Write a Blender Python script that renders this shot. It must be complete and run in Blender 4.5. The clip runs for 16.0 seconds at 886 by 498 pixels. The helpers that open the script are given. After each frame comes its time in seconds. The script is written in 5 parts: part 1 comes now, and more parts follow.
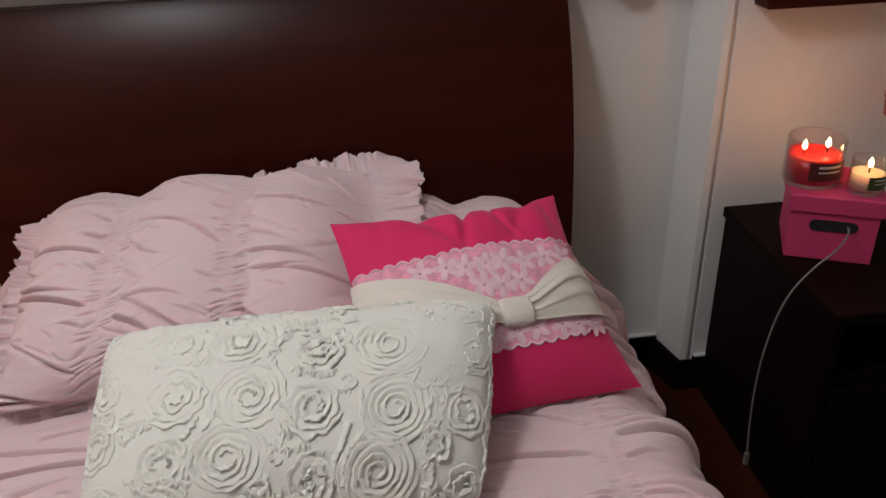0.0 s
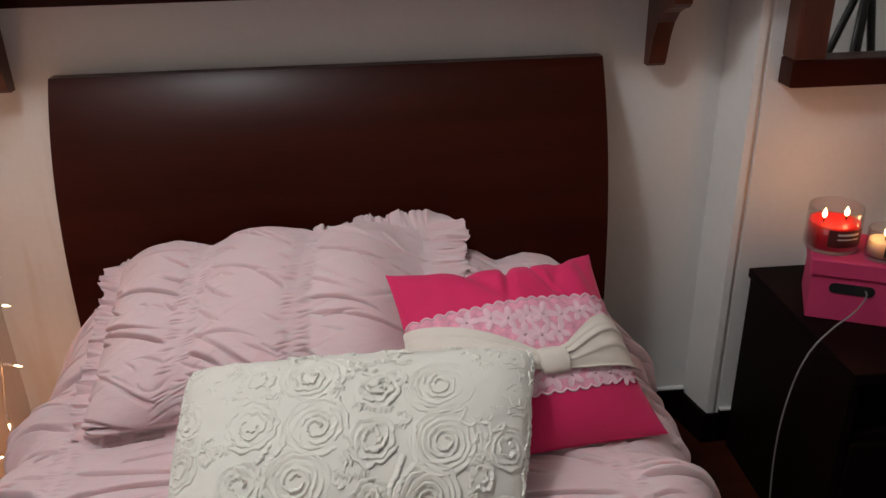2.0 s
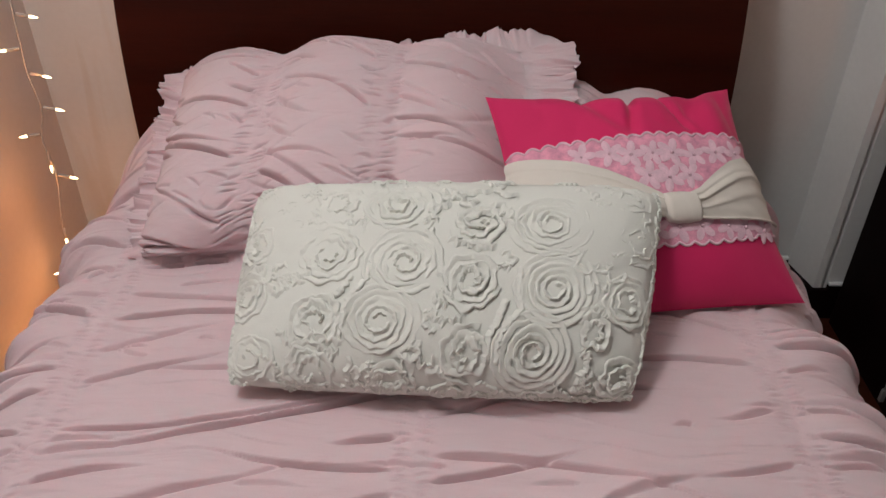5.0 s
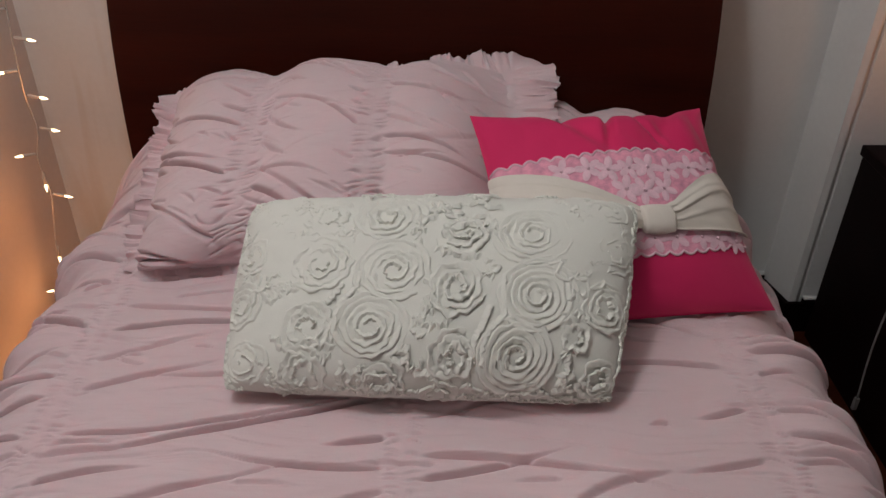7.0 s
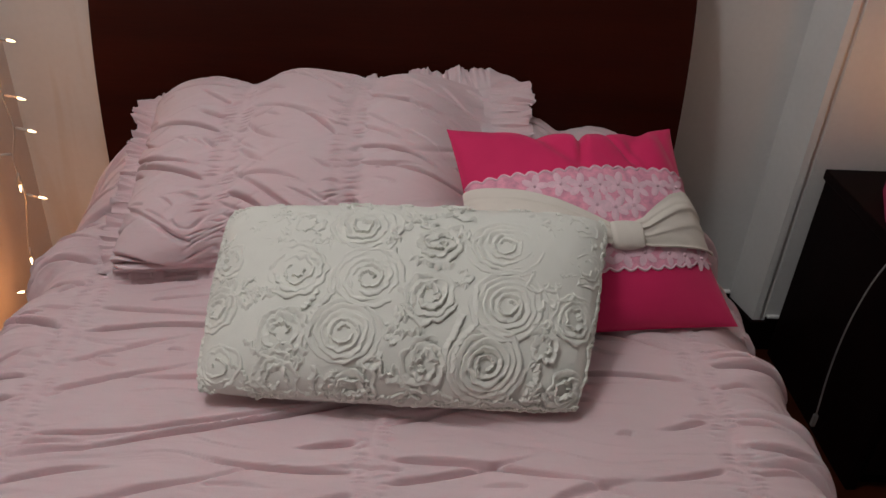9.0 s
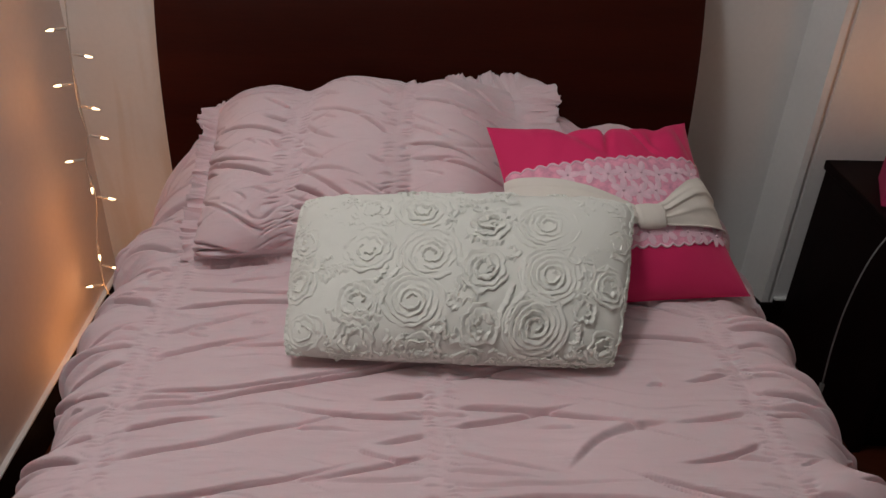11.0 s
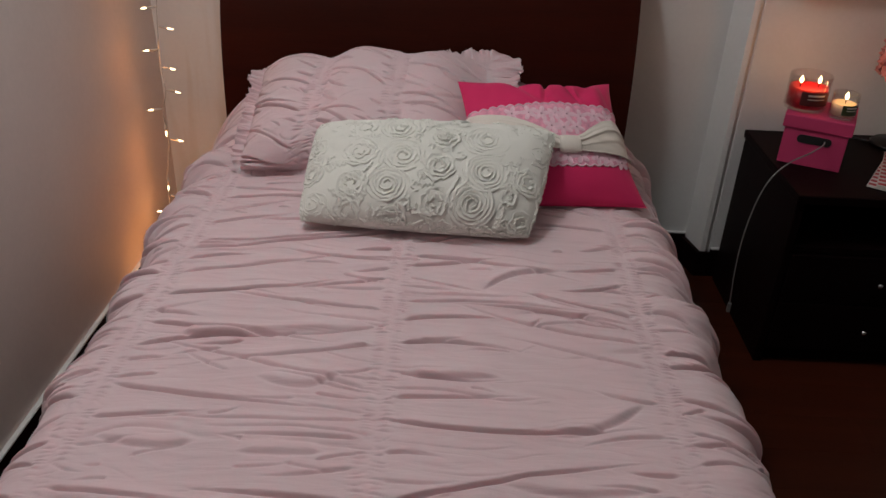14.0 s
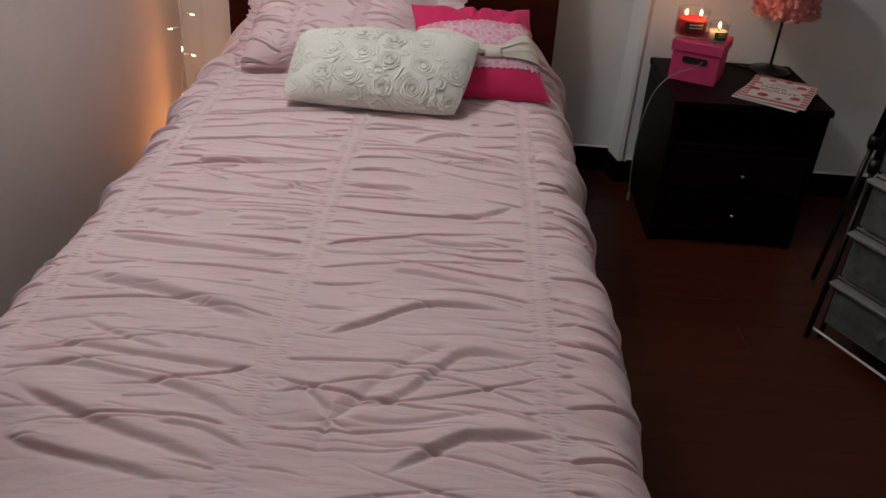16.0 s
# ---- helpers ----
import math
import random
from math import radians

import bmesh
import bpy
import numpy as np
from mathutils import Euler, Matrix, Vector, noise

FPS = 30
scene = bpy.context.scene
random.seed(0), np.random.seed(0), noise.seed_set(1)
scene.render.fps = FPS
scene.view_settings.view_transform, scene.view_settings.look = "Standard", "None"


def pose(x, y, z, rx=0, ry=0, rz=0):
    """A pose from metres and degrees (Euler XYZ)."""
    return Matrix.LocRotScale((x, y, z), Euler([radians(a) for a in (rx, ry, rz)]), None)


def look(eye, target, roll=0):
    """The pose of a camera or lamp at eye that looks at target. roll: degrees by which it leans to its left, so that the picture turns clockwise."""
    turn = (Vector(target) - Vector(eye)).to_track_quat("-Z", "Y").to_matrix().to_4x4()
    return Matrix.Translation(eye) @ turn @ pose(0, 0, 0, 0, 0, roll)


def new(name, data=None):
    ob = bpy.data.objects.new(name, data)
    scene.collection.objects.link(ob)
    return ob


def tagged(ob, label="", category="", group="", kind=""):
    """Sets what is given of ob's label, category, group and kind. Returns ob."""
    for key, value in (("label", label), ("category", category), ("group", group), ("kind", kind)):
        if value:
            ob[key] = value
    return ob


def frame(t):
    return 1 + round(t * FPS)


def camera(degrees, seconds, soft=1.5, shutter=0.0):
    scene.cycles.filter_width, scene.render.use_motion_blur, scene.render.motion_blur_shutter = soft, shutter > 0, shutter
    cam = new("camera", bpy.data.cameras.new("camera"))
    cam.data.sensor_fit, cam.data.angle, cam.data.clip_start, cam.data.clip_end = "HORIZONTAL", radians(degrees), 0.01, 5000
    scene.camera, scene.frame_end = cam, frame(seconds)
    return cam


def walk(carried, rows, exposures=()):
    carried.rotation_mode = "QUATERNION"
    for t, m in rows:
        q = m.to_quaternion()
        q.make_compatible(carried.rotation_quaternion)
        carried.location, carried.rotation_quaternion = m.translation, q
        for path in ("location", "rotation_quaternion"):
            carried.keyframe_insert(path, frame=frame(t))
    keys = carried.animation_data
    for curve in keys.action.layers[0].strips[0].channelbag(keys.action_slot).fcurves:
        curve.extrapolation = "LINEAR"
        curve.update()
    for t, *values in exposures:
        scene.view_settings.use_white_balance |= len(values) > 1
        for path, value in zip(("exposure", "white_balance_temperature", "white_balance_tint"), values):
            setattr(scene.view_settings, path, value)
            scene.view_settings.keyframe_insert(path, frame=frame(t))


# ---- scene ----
cam = camera(58.0, 16.0)
PATH = [
    (0, (0.129, -1.507, 1.186), (0.325, 0.242, 0.236), -2.1),
    (0.5, (0.129, -1.497, 1.184), (0.263, 0.248, 0.217), -3.5),
    (1, (0.112, -1.52, 1.191), (0.228, 0.229, 0.228), -2.2),
    (1.5, (0.087, -1.565, 1.223), (0.165, 0.222, 0.329), -2.1),
    (2, (0.093, -1.607, 1.247), (0.225, 0.204, 0.408), -1.5),
    (2.5, (0.057, -1.628, 1.251), (0.175, 0.179, 0.403), -0.7),
    (3, (0.054, -1.629, 1.269), (0.169, 0.208, 0.487), 2.8),
    (3.5, (0.029, -1.631, 1.235), (0.108, 0.166, 0.359), 4.3),
    (4, (0.036, -1.585, 1.205), (0.105, 0.154, 0.219), 2.8),
    (4.5, (0.046, -1.514, 1.157), (0.056, 0.169, 0.078), 0.2),
    (5, (0.033, -1.474, 1.126), (0.022, 0.169, -0.015), 0.3),
    (7.3, (0.031, -1.531, 1.14), (0.069, 0.164, 0.079), 1.1),
    (7.5, (0.026, -1.537, 1.145), (0.087, 0.169, 0.102), 2.7),
    (8, (0.022, -1.538, 1.147), (0.09, 0.166, 0.103), 3.0),
    (8.5, (0.027, -1.539, 1.154), (0.087, 0.165, 0.11), 2.5),
    (9, (0.029, -1.538, 1.143), (0.122, 0.156, 0.084), 3.4),
    (9.5, (0.024, -1.522, 1.129), (0.092, 0.131, 0.006), 2.6),
    (9.7, (0.018, -1.529, 1.129), (0.069, 0.128, 0.011), 2.5),
    (11.8, (-0.06, -1.796, 1.222), (0.108, -0.053, 0.255), 2.2),
    (12, (-0.049, -1.823, 1.226), (0.144, -0.073, 0.278), 2.4),
    (12.5, (-0.005, -1.898, 1.224), (0.076, -0.132, 0.289), 2.3),
    (13, (0.061, -1.996, 1.214), (0.077, -0.244, 0.249), 1.0),
    (13.5, (0.086, -2.084, 1.222), (0.028, -0.344, 0.237), 0.5),
    (14, (0.092, -2.186, 1.219), (0.066, -0.443, 0.237), 2.4),
    (14.5, (0.089, -2.362, 1.219), (0.067, -0.66, 0.17), 1.5),
    (15, (0.11, -2.514, 1.243), (0.084, -0.796, 0.219), 2.7),
    (15.5, (0.186, -2.628, 1.253), (0.147, -0.898, 0.25), 3.5),
    (16, (0.257, -2.768, 1.246), (0.229, -1.05, 0.223), 3.7),
]
walk(cam, [(t, look(eye, target, roll)) for t, eye, target, roll in PATH],
     exposures=[(0, 0.03), (1.5, 0.02), (3.5, 0.10), (5.0, 0.0), (7.5, -0.37), (9.5, -0.41), (12.5, -0.37), (14.5, -0.33), (15.5, -0.36), (16.0, -0.06)])

# ---------------------------------------------------------------- light
world = bpy.data.worlds.new("night_room")
scene.world = world
world.use_nodes = True
world.node_tree.nodes["Background"].inputs["Color"].default_value = (0.5, 0.45, 0.42, 1)
world.node_tree.nodes["Background"].inputs["Strength"].default_value = 0.02


def point_lamp(name, place, watts, colour, radius):
    data = bpy.data.lights.new(name, "POINT")
    data.energy, data.color, data.shadow_soft_size = watts, colour, radius
    ob = new(name, data)
    ob.location = place
    return ob


point_lamp("upper_lamp_light", (-0.47, -1.04, 2.10), 25.5, (0.93, 0.96, 1.0), 0.11)

# ---------------------------------------------------------------- materials


def node_mat(name):
    m = bpy.data.materials.new(name)
    m.use_nodes = True
    nt = m.node_tree
    return m, nt, nt.nodes["Principled BSDF"]


def mat(name, colour, rough=0.6, metal=0.0, vary=0.12, scale=6.0, fine=120.0, bump=0.15, depth=0.002, spec=0.5, sheen=0.0, stretch=(1, 1, 1), coat=0.0, per_object=0.0, crease=0.0):
    """A plain surface with colour variation at two scales and fine relief, in object metres."""
    m, nt, b = node_mat(name)
    tc = nt.nodes.new("ShaderNodeTexCoord")
    mp = nt.nodes.new("ShaderNodeMapping")
    mp.inputs["Scale"].default_value = stretch
    nt.links.new(tc.outputs["Object"], mp.inputs["Vector"])
    n1 = nt.nodes.new("ShaderNodeTexNoise")
    n1.inputs["Scale"].default_value, n1.inputs["Detail"].default_value = scale, 5
    n2 = nt.nodes.new("ShaderNodeTexNoise")
    n2.inputs["Scale"].default_value, n2.inputs["Detail"].default_value = fine, 3
    for n in (n1, n2):
        nt.links.new(mp.outputs["Vector"], n.inputs["Vector"])
    add = nt.nodes.new("ShaderNodeMath")
    add.operation = "MULTIPLY_ADD"
    nt.links.new(n2.outputs["Fac"], add.inputs[0])
    add.inputs[1].default_value = 0.4
    nt.links.new(n1.outputs["Fac"], add.inputs[2])
    src = add.outputs[0]
    if per_object:
        oi = nt.nodes.new("ShaderNodeObjectInfo")
        a2 = nt.nodes.new("ShaderNodeMath")
        a2.operation = "MULTIPLY_ADD"
        nt.links.new(oi.outputs["Random"], a2.inputs[0])
        a2.inputs[1].default_value = per_object
        nt.links.new(src, a2.inputs[2])
        src = a2.outputs[0]
    ramp = nt.nodes.new("ShaderNodeMapRange")
    ramp.inputs["From Min"].default_value, ramp.inputs["From Max"].default_value = 0.35, 1.05 + per_object
    ramp.inputs["To Min"].default_value, ramp.inputs["To Max"].default_value = 1 - vary, 1 + vary
    nt.links.new(src, ramp.inputs["Value"])
    mul = nt.nodes.new("ShaderNodeVectorMath")
    mul.operation = "SCALE"
    mul.inputs[0].default_value = colour
    nt.links.new(ramp.outputs["Result"], mul.inputs["Scale"])
    nt.links.new(mul.outputs["Vector"], b.inputs["Base Color"])
    b.inputs["Roughness"].default_value, b.inputs["Metallic"].default_value = rough, metal
    b.inputs["Specular IOR Level"].default_value = spec
    b.inputs["Sheen Weight"].default_value = sheen
    b.inputs["Coat Weight"].default_value = coat
    if bump:
        bp = nt.nodes.new("ShaderNodeBump")
        bp.inputs["Strength"].default_value, bp.inputs["Distance"].default_value = bump, depth
        nt.links.new(n2.outputs["Fac"], bp.inputs["Height"])
        nt.links.new(bp.outputs["Normal"], b.inputs["Normal"])
        if crease:
            m2 = nt.nodes.new("ShaderNodeMapping")
            m2.inputs["Scale"].default_value = (9, 45, 45)
            nt.links.new(tc.outputs["Object"], m2.inputs["Vector"])
            n3 = nt.nodes.new("ShaderNodeTexNoise")
            n3.inputs["Scale"].default_value, n3.inputs["Detail"].default_value, n3.inputs["Distortion"].default_value = 1.0, 3, 0.6
            nt.links.new(m2.outputs["Vector"], n3.inputs["Vector"])
            b3 = nt.nodes.new("ShaderNodeBump")
            b3.inputs["Strength"].default_value, b3.inputs["Distance"].default_value = crease, 0.006
            nt.links.new(n3.outputs["Fac"], b3.inputs["Height"])
            nt.links.new(b3.outputs["Normal"], bp.inputs["Normal"])
    return m


def glow_mat(name, colour, strength):
    m, nt, b = node_mat(name)
    b.inputs["Base Color"].default_value = (*colour, 1)
    b.inputs["Emission Color"].default_value = (*colour, 1)
    b.inputs["Emission Strength"].default_value = strength
    return m


def glass_mat(name, colour, rough=0.03):
    """Thin clear glass: see-through, with a gloss that grows at grazing angles."""
    m, nt, b = node_mat(name)
    out = nt.nodes["Material Output"]
    clear, gloss = nt.nodes.new("ShaderNodeBsdfTransparent"), nt.nodes.new("ShaderNodeBsdfGlossy")
    clear.inputs["Color"].default_value = (*colour, 1)
    gloss.inputs["Roughness"].default_value = rough
    fr, mix = nt.nodes.new("ShaderNodeLayerWeight"), nt.nodes.new("ShaderNodeMixShader")
    fr.inputs["Blend"].default_value = 0.12
    nt.links.new(fr.outputs["Facing"], mix.inputs["Fac"])
    nt.links.new(clear.outputs["BSDF"], mix.inputs[1])
    nt.links.new(gloss.outputs["BSDF"], mix.inputs[2])
    nt.links.new(mix.outputs["Shader"], out.inputs["Surface"])
    nt.nodes.remove(b)
    return m


WALL = mat("wall_paint", (0.765, 0.755, 0.73), 0.65, vary=0.07, scale=3.5, fine=90, bump=0.12, depth=0.002)


def streaks(m):
    """Faint brownish runs down the paint."""
    nt = m.node_tree
    b = next(n for n in nt.nodes if n.type == "BSDF_PRINCIPLED")
    src = b.inputs["Base Color"].links[0].from_socket
    tc = nt.nodes.new("ShaderNodeTexCoord")
    mp = nt.nodes.new("ShaderNodeMapping")
    mp.inputs["Scale"].default_value = (13, 5, 2.2)
    n = nt.nodes.new("ShaderNodeTexNoise")
    n.inputs["Scale"].default_value, n.inputs["Detail"].default_value, n.inputs["Distortion"].default_value = 1.0, 4, 0.5
    r = nt.nodes.new("ShaderNodeMapRange")
    r.inputs["From Min"].default_value, r.inputs["From Max"].default_value = 0.52, 0.68
    r.inputs["To Min"].default_value, r.inputs["To Max"].default_value = 0.0, 0.75
    mix = nt.nodes.new("ShaderNodeMixRGB")
    mix.blend_type = "MULTIPLY"
    mix.inputs["Color2"].default_value = (0.86, 0.79, 0.71, 1)
    nt.links.new(tc.outputs["Object"], mp.inputs["Vector"])
    nt.links.new(mp.outputs["Vector"], n.inputs["Vector"])
    nt.links.new(n.outputs["Fac"], r.inputs["Value"])
    sx = nt.nodes.new("ShaderNodeSeparateXYZ")
    r2 = nt.nodes.new("ShaderNodeMapRange")
    r2.inputs["From Min"].default_value, r2.inputs["From Max"].default_value = -0.50, -0.58
    k = nt.nodes.new("ShaderNodeMath")
    k.operation = "MULTIPLY"
    nt.links.new(tc.outputs["Object"], sx.inputs["Vector"])
    nt.links.new(sx.outputs["X"], r2.inputs["Value"])
    nt.links.new(r2.outputs["Result"], k.inputs[0])
    nt.links.new(r.outputs["Result"], k.inputs[1])
    nt.links.new(k.outputs["Value"], mix.inputs["Fac"])
    nt.links.new(src, mix.inputs["Color1"])
    nt.links.new(mix.outputs["Color"], b.inputs["Base Color"])


STAINED = mat("stained_wall_paint", (0.765, 0.755, 0.73), 0.65, vary=0.07, scale=3.5, fine=90, bump=0.12, depth=0.002)
streaks(STAINED)
# the wall paint again, with the fairy lights' warm cast put into its colour
GLOWWALL = mat("glow_tinted_wall_paint", (0.79, 0.71, 0.66), 0.65, vary=0.07, scale=3.5, fine=90, bump=0.12, depth=0.002)
CEIL = mat("ceiling_paint", (0.7, 0.68, 0.65), 0.8, vary=0.03, scale=1.5)
DARKWOOD = mat("dark_cherry_wood", (0.036, 0.0050, 0.0021), 0.31, spec=0.15, vary=0.45, scale=3.0, fine=40, bump=0.012, depth=0.0006, stretch=(0.5, 6, 6))
ESPRESSO = mat("espresso_laminate", (0.0075, 0.0028, 0.0027), 0.5, spec=0.06, vary=0.3, scale=4.0, fine=60, bump=0.04, depth=0.0005, stretch=(0.6, 5, 5))
FRAMEWOOD = mat("reddish_brown_wood", (0.085, 0.020, 0.009), 0.38, vary=0.4, scale=4.0, fine=50, bump=0.06, depth=0.0006, stretch=(5, 5, 0.6))
FLOORWOOD = mat("dark_floor_laminate", (0.055, 0.0122, 0.0048), 0.36, spec=0.22, vary=0.32, scale=3.0, fine=45, bump=0.03, depth=0.0005, stretch=(0.6, 7, 7), per_object=0.12)
SUBFLOOR = mat("dark_floor_joint", (0.008, 0.004, 0.003), 0.8, spec=0.1)
PINK = mat("pale_pink_cotton", (0.750, 0.568, 0.588), 0.85, vary=0.05, scale=5, fine=500, bump=0.25, depth=0.0006, spec=0.2, sheen=0.1, crease=0.42)
_b = PINK.node_tree.nodes["Principled BSDF"]
_b.inputs["Subsurface Weight"].default_value = 0.35
_b.inputs["Subsurface Radius"].default_value = (1.0, 0.40, 0.42)
_b.inputs["Subsurface Scale"].default_value = 0.010
HOTPINK = mat("hot_pink_cotton", (0.68, 0.022, 0.122), 0.75, vary=0.08, scale=8, fine=700, bump=0.2, depth=0.0004, spec=0.25, sheen=0.15)
LACE = mat("pink_lace_net", (0.82, 0.36, 0.47), 0.85, vary=0.3, scale=90, fine=420, bump=0.6, depth=0.0012, spec=0.2)
LACEFLOWER = mat("pale_pink_lace_thread", (0.84, 0.56, 0.63), 0.85, vary=0.2, scale=60, fine=500, bump=0.4, depth=0.0008, spec=0.2)
CREAM = mat("cream_satin_ribbon", (0.74, 0.68, 0.60), 0.6, vary=0.06, scale=7, fine=500, bump=0.15, depth=0.0004, spec=0.3, sheen=0.1)
IVORY = mat("ivory_rosette_fabric", (0.785, 0.780, 0.708), 0.85, vary=0.05, scale=10, fine=600, bump=0.4, depth=0.0008, spec=0.2, sheen=0.15)
MATTRESS = mat("white_mattress_ticking", (0.6, 0.56, 0.54), 0.9)
BOXPINK = mat("matt_pink_card", (0.58, 0.045, 0.15), 0.6, vary=0.06, scale=12, fine=300, bump=0.1, depth=0.0004)
BLACK = mat("black_card", (0.01, 0.009, 0.009), 0.7)
BLACKMETAL = mat("black_painted_metal", (0.012, 0.011, 0.011), 0.4, metal=0.4, bump=0.05)
CHROME = mat("brushed_chrome", (0.75, 0.75, 0.74), 0.2, metal=1.0, vary=0.05, bump=0.0)
WHITECORD = mat("white_plastic_cord", (0.48, 0.46, 0.43), 0.45, bump=0.0)
CABLE = mat("grey_white_cable", (0.22, 0.21, 0.20), 0.5, bump=0.0)
REDWAX = mat("red_candle_wax", (0.55, 0.008, 0.006), 0.35, vary=0.1, scale=30)
WHITEWAX = mat("cream_candle_wax", (0.75, 0.62, 0.42), 0.45, vary=0.06, scale=30)
for wax, tint in ((REDWAX, (1.0, 0.05, 0.03)), (WHITEWAX, (1.0, 0.7, 0.4))):
    b = wax.node_tree.nodes["Principled BSDF"]
    b.inputs["Subsurface Weight"].default_value = 0.8
    b.inputs["Subsurface Radius"].default_value = tint
    b.inputs["Subsurface Scale"].default_value = 0.03
WICK = mat("charred_wick", (0.02, 0.015, 0.012), 0.9)
LABELDARK = mat("dark_red_label", (0.07, 0.008, 0.008), 0.5)
LABELGREEN = mat("dark_green_label", (0.03, 0.05, 0.012), 0.5)
LABELWHITE = mat("white_label_print", (0.6, 0.55, 0.5), 0.5)
PETAL = mat("coral_pink_chiffon", (0.74, 0.27, 0.245), 0.8, vary=0.15, scale=25, fine=300, bump=0.2, depth=0.0006, sheen=0.2)
PAPER = mat("white_magazine_paper", (0.66, 0.62, 0.58), 0.5, vary=0.05, scale=20)
PRINTRED = mat("red_cover_print", (0.42, 0.02, 0.03), 0.45, vary=0.1, scale=20)
PRINTGREY = mat("grey_cover_print", (0.36, 0.34, 0.31), 0.5, vary=0.1, scale=20)
CLEAR = mat("frosted_clear_plastic", (0.10, 0.095, 0.098), 0.3, vary=0.65, scale=15, fine=60, bump=0.05)
CARTEDGE = mat("pale_plastic_rail", (0.22, 0.21, 0.205), 0.35, vary=0.08)
# pale base colour stands in for the bright reflection on a chrome rail
RAILSHINE = mat("painted_shine_metal", (0.9, 0.89, 0.87), 0.5, metal=0.3, vary=0.04, bump=0.0)
FLAME = glow_mat("candle_flame", (1.0, 0.62, 0.25), 14)
BULB = glow_mat("warm_fairy_bulb", (1.0, 0.68, 0.38), 7)
JARGLASS = glass_mat("clear_jar_glass", (0.95, 0.95, 0.95))
MIRROR, _nt, _b = node_mat("mirror_silver")
_b.inputs["Base Color"].default_value = (0.85, 0.86, 0.85, 1)
_b.inputs["Metallic"].default_value, _b.inputs["Roughness"].default_value = 1.0, 0.02

# ---------------------------------------------------------------- mesh helpers


def empty(name, place=(0, 0, 0), rz=0.0):
    ob = new(name)
    ob.matrix_world = pose(*place, 0, 0, rz)
    ob.empty_display_size = 0.05
    bpy.context.view_layer.update()
    return ob


def part(name, bm, material, parent=None, label="", smooth=False):
    """Links a bmesh as one mesh object, in its parent's own coordinates."""
    me = bpy.data.meshes.new(name)
    bm.normal_update()
    bm.to_mesh(me)
    bm.free()
    me.materials.append(material)
    if smooth:
        for p in me.polygons:
            p.use_smooth = True
    ob = new(name, me)
    if parent is not None:
        ob.parent = parent
    if label:
        ob["label"] = label
    return ob


def grid_part(name, pts, material, parent=None, label="", close_u=False):
    """A smooth sheet from an array of points (rows, columns, 3)."""
    nr, nc = pts.shape[:2]
    idx = np.arange(nr * nc).reshape(nr, nc)
    if close_u:
        idx = np.concatenate([idx, idx[:, :1]], axis=1)
    q = np.stack([idx[:-1, :-1], idx[:-1, 1:], idx[1:, 1:], idx[1:, :-1]], axis=-1).reshape(-1, 4)
    me = bpy.data.meshes.new(name)
    me.from_pydata(pts.reshape(-1, 3).tolist(), [], q.tolist())
    me.materials.append(material)
    me.polygons.foreach_set("use_smooth", [True] * len(me.polygons))
    ob = new(name, me)
    if parent is not None:
        ob.parent = parent
    if label:
        ob["label"] = label
    return ob


def box(bm, lo, hi, bevel=0.0, m=None):
    lo, hi = Vector(lo), Vector(hi)
    r = bmesh.ops.create_cube(bm, size=1.0)
    vs = r["verts"]
    t = Matrix.Translation((lo + hi) / 2) @ Matrix.Diagonal((*(hi - lo), 1))
    bmesh.ops.transform(bm, matrix=t, verts=vs)
    if bevel:
        es = list({e for v in vs for e in v.link_edges})
        g = bmesh.ops.bevel(bm, geom=es, offset=bevel, segments=2, affect="EDGES", profile=0.5)
        vs = list({v for f in g["faces"] for v in f.verts} | {v for v in vs if v.is_valid})
    if m is not None:
        bmesh.ops.transform(bm, matrix=m, verts=vs)
    return bm


def boxed(lo, hi, bevel=0.0, m=None):
    return box(bmesh.new(), lo, hi, bevel, m)


def lathe(profile, n=32, bm=None, at=(0, 0, 0)):
    """Turned shape from (radius, height) pairs."""
    bm = bm or bmesh.new()
    rings = []
    for r, z in profile:
        rings.append([bm.verts.new((at[0] + r * math.cos(2 * math.pi * k / n), at[1] + r * math.sin(2 * math.pi * k / n), at[2] + z)) for k in range(n)])
    for a, b in zip(rings, rings[1:]):
        for k in range(n):
            bm.faces.new((a[k], a[(k + 1) % n], b[(k + 1) % n], b[k]))
    if profile[0][0] > 0:
        bm.faces.new(rings[0][::-1])
    if profile[-1][0] > 0:
        bm.faces.new(rings[-1])
    return bm


def tube(bm, pts, radius, n=8):
    """A round rod along points."""
    pts = [Vector(p) for p in pts]
    rings = []
    for i, p in enumerate(pts):
        d = (pts[min(i + 1, len(pts) - 1)] - pts[max(i - 1, 0)]).normalized()
        side = d.cross(Vector((0.31, 0.77, 0.55))).normalized()
        up = side.cross(d)
        rings.append([bm.verts.new(p + radius * (math.cos(2 * math.pi * k / n) * side + math.sin(2 * math.pi * k / n) * up)) for k in range(n)])
    for a, b in zip(rings, rings[1:]):
        for k in range(n):
            bm.faces.new((a[k], a[(k + 1) % n], b[(k + 1) % n], b[k]))
    bm.faces.new(rings[0][::-1])
    bm.faces.new(rings[-1])
    return bm


